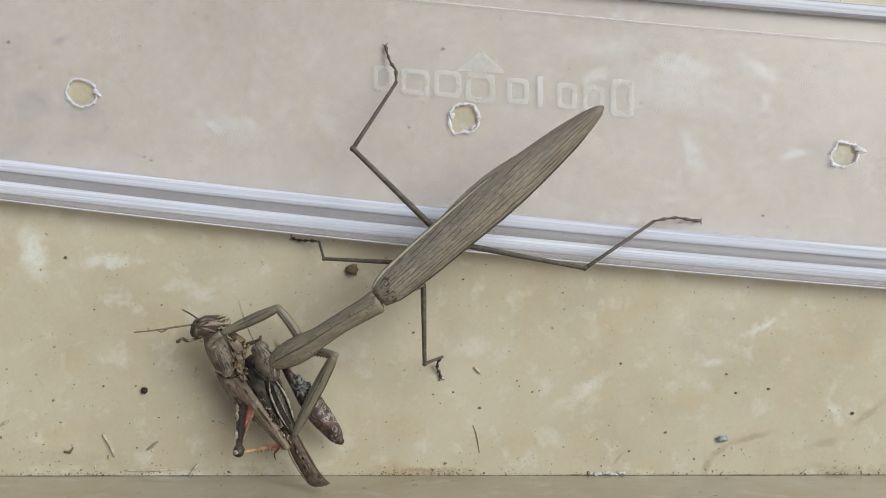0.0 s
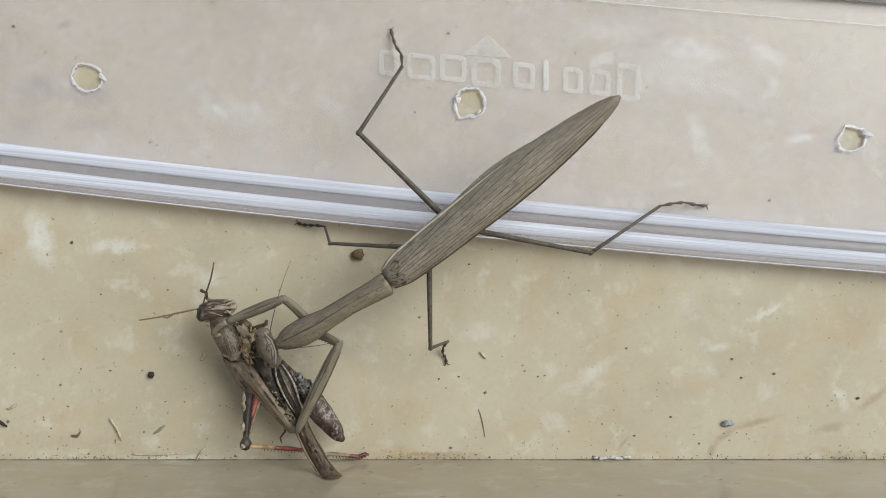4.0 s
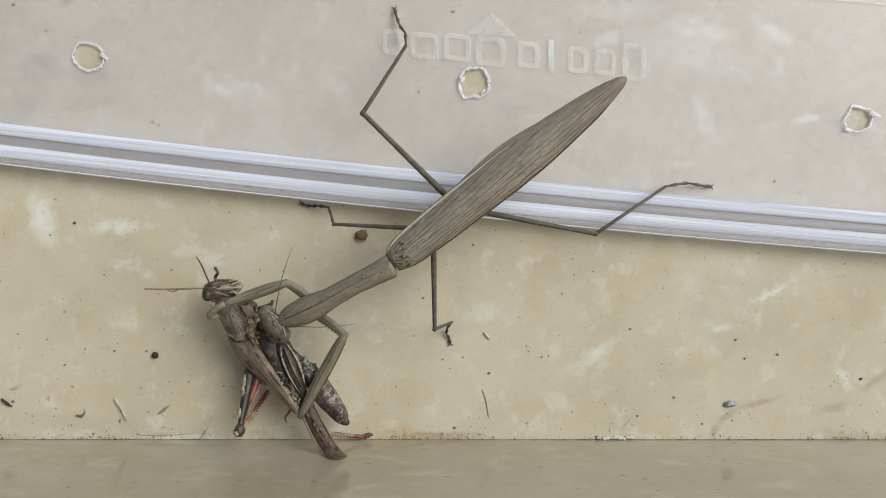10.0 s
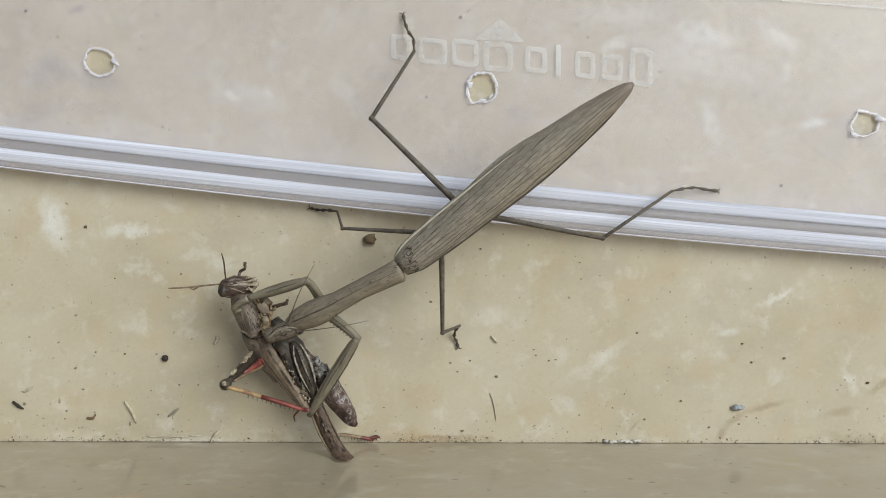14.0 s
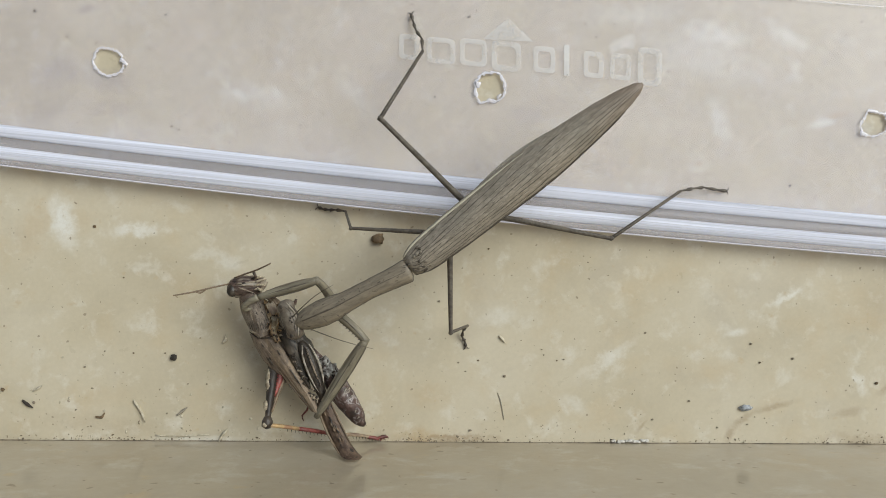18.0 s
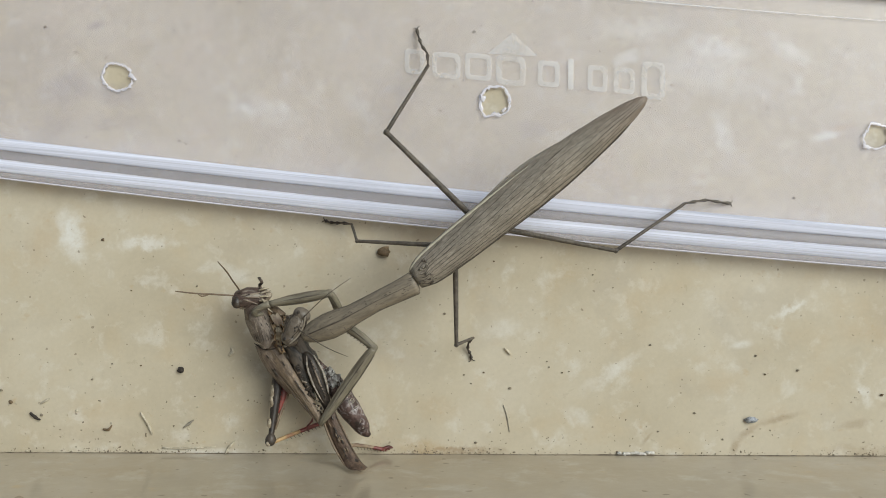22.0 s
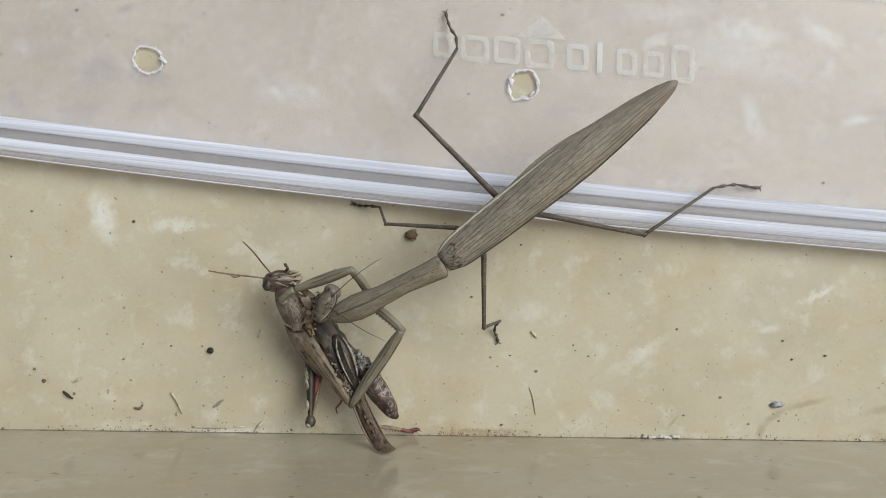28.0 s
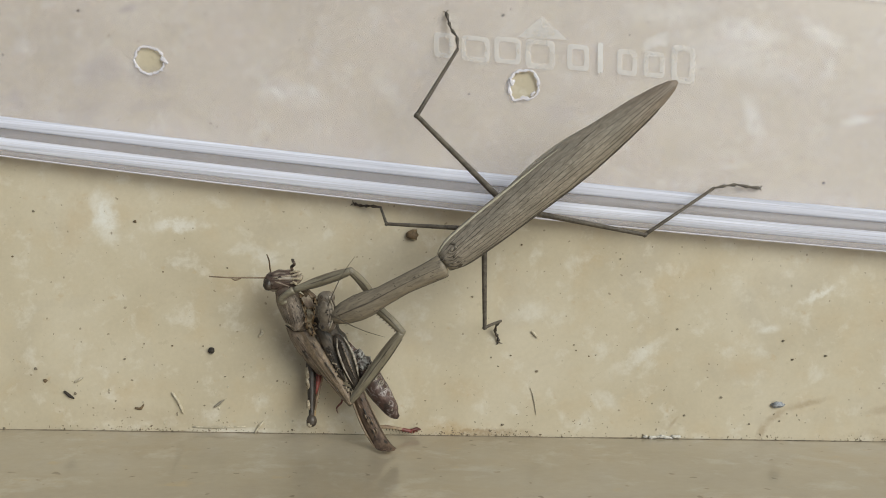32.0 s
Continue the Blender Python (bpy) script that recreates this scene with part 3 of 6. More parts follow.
for i, (a, b, w) in enumerate((((-71.6, 40.6, 1.55), (-70.0, 39.3, 1.75), 0.42), ((3.4, 35.9, 1.5), (3.3, 34.6, 1.6), 0.6), ((88.0, 28.6, 1.5), (90.3, 27.7, 1.9), 0.55), ((82.9, 25.2, 1.5), (83.8, 24.9, 1.6), 0.5), ((7.4, 32.4, 1.5), (8.2, 33.3, 1.6), 0.35))):
    a, b = Vector(a) + Vector((0, 0, LID_Z - 1.4)), Vector(b) + Vector((0, 0, LID_Z - 1.4))
    part("hole_flap", tube([a, a.lerp(b, 0.4) + Vector((0, 0.1, 0.1)), b], [(w, 0.05), (w * 0.9, 0.05), (0.2, 0.03)], 7, 3, wobble=0.6), MELT, lid, "curled white plastic burr")


def rim_strip(profile, dy=0.0):
    """Sweeps a profile (across, height) along the lid's front edge."""
    bm = bmesh.new()
    rows = []
    for i in range(77):
        x = -190 + 5 * i
        y0 = rim_y(x) + dy
        rows.append([bm.verts.new((x * MM, (y0 + a) * MM, h * MM)) for a, h in profile])
    for r0, r1 in zip(rows, rows[1:]):
        for k in range(len(profile)):
            k2 = (k + 1) % len(profile)
            bm.faces.new((r0[k], r1[k], r1[k2], r0[k2]))
    bmesh.ops.recalc_face_normals(bm, faces=bm.faces)
    return bm


def arch(a0, a1, base, top, thick=0.7, n=9, bow=0.55):
    """A rounded ridge's closed profile between a0 and a1."""
    up, down = [], []
    for i in range(n + 1):
        u = i / n
        s = math.sin(math.pi * u) ** bow
        up.append((a0 + (a1 - a0) * u, base + (top - base) * s + (0.06 * math.sin(14 * u) if a1 - a0 > 2 else 0)))
        down.append((a0 + thick * 0.6 + (a1 - a0 - thick * 1.2) * u, base + (top - thick - base) * s - 0.02))
    return up + down[::-1]


RISE = 2.0
part("rim_ridge", rim_strip([(6.1, RISE + 1.55), (6.5, RISE + 1.72), (7.3, RISE + 1.78), (8.0, RISE + 1.74), (8.58, RISE + 1.6), (8.7, LID_Z - 0.35), (8.3, LID_Z - 0.35), (8.2, RISE + 1.3), (7.3, RISE + 1.4), (6.1, RISE + 1.3)]), RIM_A, lid, "milky inner ridge of the rim, sheen in its colour")
part("rim_channel", rim_strip([(4.1, RISE + 1.9), (5.2, RISE + 1.55), (6.15, RISE + 1.5), (6.15, RISE + 1.1), (5.2, RISE + 1.2), (4.1, RISE + 1.5)]), RIM_B, lid, "clear channel between the ridges")
part("rim_ridge", rim_strip([(1.5, RISE + 2.2), (1.8, RISE + 2.45), (2.8, RISE + 2.55), (3.7, RISE + 2.5), (4.15, RISE + 2.2), (4.15, RISE + 1.8), (2.8, RISE + 2.1), (1.5, RISE + 1.8)]), RIM_A, lid, "milky outer ridge of the rim, sheen in its colour")
# Strips added to paint the bright highlight lines along the ridges.
for a, w, h in ((4.0, 0.26, 2.42), (3.1, 0.12, 2.62), (2.5, 0.14, 2.62), (8.6, 0.14, 1.68), (7.7, 0.08, 1.82)):
    part("rim_highlight", rim_strip(arch(a - w / 2, a + w / 2, RISE + h - 0.4, RISE + h, 0.1)), RIM_C, lid, "thin strip coloured as a white highlight line")
part("rim_lip", rim_strip([(0.35, RISE + 2.2), (1.0, RISE + 2.15), (1.65, RISE + 2.2), (1.65, RISE + 1.8), (1.0, RISE + 1.75), (0.35, RISE + 1.8)]), RIM_B, lid, "thin clear outer lip")
part("rim_edge", rim_strip([(0.05, RISE + 2.1), (0.4, RISE + 2.1), (0.4, 0.05), (0.05, 0.05)]), LID, lid, "clear outer edge")
# The bead's white paints the glint along the edge.
part("rim_bead", rim_strip(arch(0.0, 0.38, RISE + 2.0, RISE + 2.3, 0.12)), RIM_C, lid, "thin bead along the edge, coloured as a highlight")
part("back_rim", rim_strip([(56.2, LID_Z - 0.3), (56.3, 1.9), (56.7, 2.3), (58.6, 2.35), (58.9, 2.1), (58.9, 1.7), (56.7, 1.8), (56.6, LID_Z - 0.3)]), RIM_A, lid, "milky back rim, sheen in its colour")
# Back rim glints, likewise put into the beads' colour.
for a in (56.6, 58.7):
    part("rim_bead", rim_strip(arch(a - 0.18, a + 0.18, 2.1, 2.5, 0.15)), RIM_C, lid, "thin back bead coloured as a highlight")
part("back_step", rim_strip(arch(51.45, 51.8, LID_Z - 0.03, LID_Z + 0.06, 0.05)), LOGO, lid, "faint moulded step")


def logo():
    """The moulded mark on the lid: a roof-shaped triangle over a row of plain bars."""
    for c, w, h in (((-11.08, 43.09, 1.40), 3.6, 4.6), ((-4.44, 42.29, 1.40), 5.4, 4.8), ((2.31, 41.95, 1.40), 5.0, 5.0), ((9.18, 41.14, 1.40), 5.6, 5.6), ((17.11, 40.45, 1.40), 4.0, 4.8), ((21.77, 40.34, 1.40), 1.1, 6.4), ((27.37, 39.42, 1.40), 3.6, 4.8), ((32.97, 38.96, 1.40), 3.8, 4.8), ((39.03, 38.96, 1.40), 4.4, 7.2)):
        lo, hi = (c[0] - w / 2, c[1] - h / 2, LID_Z + 0.005), (c[0] + w / 2, c[1] + h / 2, LID_Z + 0.03)
        if w < 2:
            facet(part("moulded_bar", box(lo, hi), LOGO, lid))
            continue
        stroke = 1.15 if h > 5.5 else 1.0
        bm, rows = bmesh.new(), []
        for cut, z in ((0.0, lo[2]), (0.06, hi[2]), (stroke - 0.06, hi[2]), (stroke, lo[2])):
            row = []
            for k in range(28):
                ang = 2 * math.pi * k / 28
                ca, sa = math.cos(ang), math.sin(ang)
                x = (w / 2 + 0.3 - cut) * math.copysign(abs(ca) ** 0.32, ca)
                y = (h / 2 + 0.3 - cut) * math.copysign(abs(sa) ** 0.32, sa)
                row.append(bm.verts.new((Vector((c[0] + x, c[1] + y - 0.1 * x, z))) * MM))
            rows.append(row)
        for r0, r1 in zip(rows, rows[1:]):
            for k in range(28):
                bm.faces.new((r0[k], r0[(k + 1) % 28], r1[(k + 1) % 28], r1[k]))
        bmesh.ops.recalc_face_normals(bm, faces=bm.faces)
        facet(part("moulded_frame", bm, LOGO, lid))
    bm = bmesh.new()
    a, b, c = (4.29, 44.71, 1.40), (14.76, 44.14, 1.40), (9.62, 49.07, 1.40)
    lo = [bm.verts.new(Vector((p[0], p[1], LID_Z + 0.01)) * MM) for p in (a, b, c)]
    hi = [bm.verts.new(Vector((p[0], p[1], LID_Z + 0.03)) * MM) for p in (a, b, c)]
    bm.faces.new(hi)
    for i in range(3):
        bm.faces.new((lo[i], lo[(i + 1) % 3], hi[(i + 1) % 3], hi[i]))
    facet(part("moulded_triangle", bm, LOGO, lid))


logo()

# ---------------------------------------------------------------- mantis
W = (-10.13, -1.63, 19.00)
mantis = empty("mantis", W)
tagged(mantis, "slender grey-brown praying mantis standing over its prey", "insect")


def m_tube(name, pts, radii, mat, label="", sides=10, steps=1, parent=None, origin=None, **kw):
    return part(name, tube(pts, radii, sides, steps, origin=origin or W, **kw), mat, parent or mantis, label)


# forebody
SPINE = [(-32.43, -12.96, 16.00), (-31.34, -12.85, 16.00), (-29.65, -12.16, 16.30), (-27.03, -10.97, 17.00), (-24.67, -9.83, 17.50), (-22.01, -8.37, 18.00), (-17.64, -5.83, 18.60), (-13.33, -3.65, 19.00), (-10.56, -2.16, 19.00), (-9.92, -1.84, 19.00)]
GIRTH = [(0.7, 0.7), (1.5, 1.4), (2.2, 1.8), (2.6, 2.1), (2.5, 2.1), (2.0, 1.9), (1.85, 1.8), (2.05, 1.9), (2.3, 2.0), (1.6, 1.5)]
prothorax = m_tube("prothorax", SPINE, GIRTH, BODY, "long narrow grey-brown prothorax", 16, 4)
ROWS = spline(SPINE, GIRTH, 6)
for k in (-1, 1):
    rim_pts, teeth = [], bmesh.new()
    for i in range(6, len(ROWS) - 4):
        q, r = ROWS[i]
        d = (ROWS[i + 1][0] - ROWS[i - 1][0]).normalized()
        out = d.cross(Vector((0, 0, 1))).normalized() * k
        rim_pts.append(q + out * r[0] * 0.97 + Vector((0, 0, 0.25)))
        if i < 40:
            tube([q + out * (r[0] - 0.1) + Vector((0, 0, 0.2)), q + out * (r[0] + 0.07) + d * 0.1 + Vector((0, 0, 0.2))], [0.12, 0.03], 4, origin=W, bm=teeth)
    m_tube("side_keel", rim_pts, [0.1 + 0.05 * noise.noise(Vector((i * 0.9, k, 0))) for i in range(len(rim_pts))], LEG, "", 5, parent=prothorax)
    part("edge_teeth", teeth, LEG, prothorax)
for f, u0, u1 in ((0.30, -0.8, -0.3), (0.34, 0.75, 0.35)):
    q, r = ROWS[int(f * len(ROWS))]
    d = (ROWS[int(f * len(ROWS)) + 1][0] - q).normalized()
    out = d.cross(Vector((0, 0, 1))).normalized()
    m_tube("groove", [q + out * r[0] * u + d * (0.9 * abs(u)) + Vector((0, 0, r[1] * math.sqrt(1 - u * u) - 0.02)) for u in (u0, (u0 + u1) / 2, u1)], [0.04, 0.06, 0.03], LEG, "", 5, 3, parent=prothorax)
specks = bmesh.new()
rnd = random.Random(5)
for i in range(70):
    q, r = ROWS[rnd.randrange(8, len(ROWS) - 5)]
    u = rnd.uniform(-0.92, 0.92)
    lump(q + Vector((0.45 * u * r[0], -0.88 * u * r[0], r[1] * math.sqrt(1 - u * u))), (rnd.uniform(0.06, 0.2), rnd.uniform(0.04, 0.09), 0.03), i, 0.5, origin=W, bm=specks)
part("dark_flecks", specks, LEG, prothorax)
m_tube("keel", [(-30.63, -12.47, 18.00), (-26.66, -10.59, 19.20), (-23.91, -9.24, 19.70), (-17.43, -5.54, 20.50), (-10.84, -2.21, 21.10)], [0.1, 0.17, 0.12, 0.06, 0.05], LEG, "", 6, 3, parent=prothorax)
# abdomen and folded wings
abdomen = m_tube("abdomen", [(-10.25, -1.44, 17.00), (-4.89, 2.72, 16.00), (4.80, 10.49, 17.00), (16.44, 19.61, 18.00), (26.65, 28.03, 20.00)], [(2.2, 1.8), (2.9, 2.2), (3.3, 2.4), (3.0, 2.0), (1.2, 0.9)], BODY, "", 14, 3)


def wing(name, lean, mat, lift, label, wide=1.0):
    """A folded wing cover: a long arched blade, bulged across, pointed at the tip."""
    a, b = Vector((-10.10, -1.16, 19.50)), Vector((32.23, 32.28, 25.00))
    along = b - a
    d = along.normalized()
    side = d.cross(Vector((0, 0, 1))).normalized()
    top = side.cross(d)
    prof = [(0.0, 2.1), (0.03, 2.9), (0.08, 3.3), (0.19, 3.6), (0.34, 3.75), (0.5, 3.9), (0.61, 3.75), (0.72, 3.25), (0.84, 2.55), (0.93, 1.75), (0.98, 1.0), (1.0, 0.3)]
    bm = bmesh.new()
    rows = []
    n, m = 48, 14
    for i in range(n + 1):
        s = i / n
        for (s0, w0), (s1, w1) in zip(prof, prof[1:]):
            if s0 <= s <= s1:
                w = w0 + (w1 - w0) * (s - s0) / (s1 - s0)
                break
        row = []
        for k in range(m + 1):
            u = -1 + 2 * k / m
            q = a + along * s + side * (u * w * wide + lean * w * 0.16) + top * (w * 0.62 * (1 - abs(u) ** 2.2) + lift)
            q += top * (0.06 * math.sin(u * 19 + s * 5))
            row.append(bm.verts.new((q - Vector(W)) * MM))
        rows.append(row)
    for r0, r1 in zip(rows, rows[1:]):
        for k in range(m):
            bm.faces.new((r0[k], r0[k + 1], r1[k + 1], r1[k]))
    geo = bmesh.ops.extrude_face_region(bm, geom=bm.faces[:])
    for v in geo["geom"]:
        if isinstance(v, bmesh.types.BMVert):
            v.co -= top * 0.12 * MM
    bmesh.ops.recalc_face_normals(bm, faces=bm.faces)
    return part(name, bm, mat, mantis, label), a, along, side, top, prof


def wing_material():
    m, n, l, b = material("wing_cover")
    tc = n.new("ShaderNodeTexCoord")
    mp = n.new("ShaderNodeMapping")
    a, e = Vector((-11.31, -2.50, 0.00)), Vector((37.50, 35.93, 0.00))
    ang = math.atan2(e.y - a.y, e.x - a.x)
    mp.inputs["Rotation"].default_value = (0, 0, -ang)
    l.new(tc.outputs["Object"], mp.inputs["Vector"])
    sep = n.new("ShaderNodeMapping")
    sep.inputs["Scale"].default_value = (0.22, 1, 0.3)
    l.new(mp.outputs["Vector"], sep.inputs["Vector"])
    streak = noise_tex(n, l, sep.outputs["Vector"], 2400, 5, 0.65)
    r = ramp(n, [(0.30, (0.235, 0.200, 0.156)), (0.5, (0.340, 0.295, 0.236)), (0.70, (0.44, 0.392, 0.325))])
    l.new(streak.outputs["Fac"], r.inputs["Fac"])
    cells = n.new("ShaderNodeTexVoronoi")
    cells.feature = "DISTANCE_TO_EDGE"
    cells.inputs["Scale"].default_value = 1900
    cm = n.new("ShaderNodeMapping")
    cm.inputs["Scale"].default_value = (0.35, 1, 1)
    l.new(mp.outputs["Vector"], cm.inputs["Vector"])
    l.new(cm.outputs["Vector"], cells.inputs["Vector"])
    r2 = ramp(n, [(0.0, (0.32, 0.32, 0.32)), (0.14, (0, 0, 0))])
    l.new(cells.outputs["Distance"], r2.inputs["Fac"])
    col = blend(n, l, r2.outputs["Color"], r.outputs["Color"], (0.085, 0.070, 0.050))
    big = noise_tex(n, l, mp.outputs["Vector"], 160, 3, 0.5)
    r3 = ramp(n, [(0.45, (0, 0, 0)), (0.65, (0.3, 0.3, 0.3))])
    l.new(big.outputs["Fac"], r3.inputs["Fac"])
    col = blend(n, l, r3.outputs["Color"], col, (0.150, 0.140, 0.115))
    xyz = n.new("ShaderNodeSeparateXYZ")
    l.new(mp.outputs["Vector"], xyz.inputs[0])
    band = n.new("ShaderNodeMapRange")
    band.inputs["From Min"].default_value, band.inputs["From Max"].default_value = -0.004, 0.004
    l.new(xyz.outputs["Y"], band.inputs["Value"])
    rb = ramp(n, [(0.25, (0.1, 0.1, 0.1)), (0.5, (1, 1, 1)), (0.75, (0.15, 0.15, 0.15))])
    l.new(band.outputs[0], rb.inputs["Fac"])
    spots = noise_tex(n, l, cm.outputs["Vector"], 2500, 4, 0.7)
    rs = ramp(n, [(0.53, (0, 0, 0)), (0.65, (0.5, 0.5, 0.5))])
    l.new(spots.outputs["Fac"], rs.inputs["Fac"])
    col = blend(n, l, blend(n, l, 1.0, rb.outputs["Color"], rs.outputs["Color"], "MULTIPLY"), col, (0.075, 0.064, 0.048))
    tip = n.new("ShaderNodeMapRange")
    tip.inputs["From Min"].default_value, tip.inputs["From Max"].default_value = 0.040, 0.056
    tip.inputs["To Max"].default_value = 0.55
    l.new(xyz.outputs["X"], tip.inputs["Value"])
    col = blend(n, l, tip.outputs[0], col, (0.190, 0.125, 0.092))
    l.new(col, b.inputs["Base Color"])
    b.inputs["Roughness"].default_value = 0.5
    bump(n, l, spots.outputs["Fac"], 0.5, 0.0002, b)
    return m


WINGMAT = wing_material()
PALE_EDGE = plain("wing_pale_edge", (0.52, 0.48, 0.38), 0.4, 900, 0.15, 0.2)
HINDWING = clear_plastic("hind_wing_membrane", 0.55, 0.2, (0.8, 0.78, 0.72), (0.45, 0.42, 0.36))
under, *_ = wing("wing_cover", -0.2, WINGMAT, -0.35, "folded brown wing cover, mostly beneath the other", 1.0)
upper, WA, WL, WS, WT, WP = wing("wing_cover", 0.25, WINGMAT, 0.0, "folded grey-brown veined wing cover", 0.97)


def wing_width(s):
    for (s0, w0), (s1, w1) in zip(WP, WP[1:]):
        if s0 <= s <= s1:
            return w0 + (w1 - w0) * (s - s0) / (s1 - s0)
    return 0.3


def on_wing(s, u, h=0.03):
    w = wing_width(s)
    return WA + WL * s + WS * (u * w * 0.97 + 0.04 * w) + WT * (w * 0.62 * (1 - abs(u) ** 2.2) + h)


VEIN = plain("wing_vein", (0.075, 0.062, 0.046), 0.5, 1200, 0.3, 0.2)
for u0, u1, s0, s1 in ((0.95, 0.90, 0.1, 0.9), (0.84, 0.74, 0.06, 0.95), (0.72, 0.5, 0.05, 0.97), (0.58, 0.28, 0.04, 0.98), (0.42, 0.05, 0.04, 0.97), (0.26, -0.25, 0.04, 0.95), (0.1, -0.55, 0.04, 0.9),
                       (-0.08, -0.8, 0.04, 0.8), (-0.25, -0.93, 0.04, 0.62), (-0.45, -0.95, 0.04, 0.42), (-0.65, -0.95, 0.03, 0.25)):
    pts = [on_wing(s0 + (s1 - s0) * i / 14, u0 + (u1 - u0) * (i / 14) ** 1.1 + 0.07 * noise.noise(Vector((i * 0.55, u0 * 13, 2))), 0.0) for i in range(15)]
    m_tube("vein", pts, [0.03] + [max(0.01, 0.05 + 0.07 * noise.noise(Vector((i * 0.8, u0 * 19, 0)))) for i in range(13)] + [0.02], VEIN, "", 5, 2, parent=upper)
membrane = patch([on_wing(0.30 + 0.085 * i, -0.93, -0.3) for i in range(6)], [on_wing(0.30 + 0.085 * i, -1.02 - 0.24 * math.sin(math.pi * i / 5), -0.7) for i in range(6)], 0.1, 0.08, W, 4, 3)
part("wing_membrane", membrane, HINDWING, upper, "pale translucent sliver of hind wing")
m_tube("wing_edge", [on_wing(s / 20, -0.985, 0.1) for s in range(0, 12)], [0.15] + [0.26] * 7 + [0.2, 0.14, 0.1, 0.06], PALE_EDGE, "pale front margin of the wing", 6, 2, parent=upper)
m_tube("wing_edge", [on_wing(s / 20, 0.985, 0.05) for s in range(0, 19)], [0.1] + [0.14] * 17 + [0.08], VEIN, "", 6, 2, parent=upper)
rnd = random.Random(17)
for i in range(16):
    f, u = rnd.uniform(0.005, 0.075), rnd.uniform(-0.85, 0.85)
    q = on_wing(f, u, 0.02)
    part("wing_joint", lump(q, (rnd.uniform(0.18, 0.42), rnd.uniform(0.15, 0.32), 0.2), i, 0.8, origin=W), (LEG, HEADMAT, LEG, HEAD_RIM)[i % 4], upper)
for i in range(6):
    f, u = rnd.uniform(0.005, 0.05), rnd.uniform(-0.8, 0.6)
    m_tube("base_fold", [on_wing(f, u, 0.05), on_wing(f + 0.02, u + 0.16, 0.1), on_wing(f + 0.045, u + 0.08, 0.02)], [0.04, 0.08, 0.03], LEG, "", 5, 3, parent=upper)


def walking_leg(label, hip, root, knee, ankle, foot, thick=0.56):
    """Femur, tibia and a beaded tarsus with claws, each a part under the leg."""
    leg = m_tube("leg", [hip, root], [0.9, 0.75], BODY, label, 8)
    part("femur", tube([root, Vector(root).lerp(Vector(knee), 0.15), Vector(root).lerp(Vector(knee), 0.85), knee], [thick * 1.1, thick * 1.15, thick * 0.85, thick * 0.8], 9, 3, origin=W), LEG, leg)
    part("knee", lump(knee, (thick * 1.05, thick * 1.05, thick), 3, 0.2, origin=W), LEG, leg)
    part("tibia", tube([knee, ankle], [thick * 0.72, thick * 0.62], 8, 1, origin=W), LEG, leg)
    pts, rads = [], []
    chain = [ankle] + foot
    for a, b in zip(chain, chain[1:]):
        a, b = Vector(a), Vector(b)
        pts += [a, a.lerp(b, 0.4), a.lerp(b, 0.8)]
        rads += [0.17, 0.24, 0.42]
    pts.append(Vector(foot[-1]))
    rads.append(0.28)
    part("tarsus", tube(pts, rads, 7, 1, origin=W), DARK if foot[-1][2] < 0.9 else LEG, leg)
    e = Vector(foot[-1])
    d = (e - Vector(foot[-2])).normalized()
    s = d.cross(Vector((0, 0, 1)))
    for k in (-1, 1):
        part("claw", tube([e, e + d * 0.5 + s * 0.35 * k, e + d * 0.6 + s * 0.75 * k - Vector((0, 0, 0.15))], [0.14, 0.1, 0.04], 5, 2, origin=W), DARK, leg)
    return leg


walking_leg("thin hind leg bent over the lid", (-4.05, 3.11, 15.00), (1.82, 9.42, 15.50), (-15.39, 26.32, 21.40), (-8.04, 41.21, 6.70), [(-8.28, 44.19, 4.00), (-9.48, 46.02, 2.60), (-10.09, 47.77, 1.50), (-10.57, 49.66, 0.98)])
walking_leg("thin hind leg stretched across the lid rim", (-2.53, 2.02, 15.00), (5.70, 8.34, 16.00), (28.78, 3.88, 15.20), (44.77, 13.19, 5.00), [(47.84, 13.70, 3.00), (50.25, 13.95, 2.10), (53.06, 13.49, 1.40), (55.22, 13.26, 0.98)], 0.5)
walking_leg("thin middle leg bent beside the lid rim", (-6.88, 1.80, 15.00), (-6.20, 4.97, 15.50), (-22.06, 5.64, 12.00), (-24.12, 8.92, 4.00), [(-26.33, 9.15, 2.40), (-27.80, 9.14, 1.20), (-29.18, 9.26, 0.70), (-30.16, 9.61, 0.50)], 0.42)
walking_leg("thin middle leg set down on the tile", (-6.23, -0.38, 15.00), (-2.42, 0.93, 15.00), (-2.23, -14.94, 13.00), (1.27, -14.80, 4.50), [(0.35, -16.13, 1.80), (0.12, -17.70, 0.90), (0.71, -18.71, 0.60), (0.95, -19.81, 0.45)], 0.5)

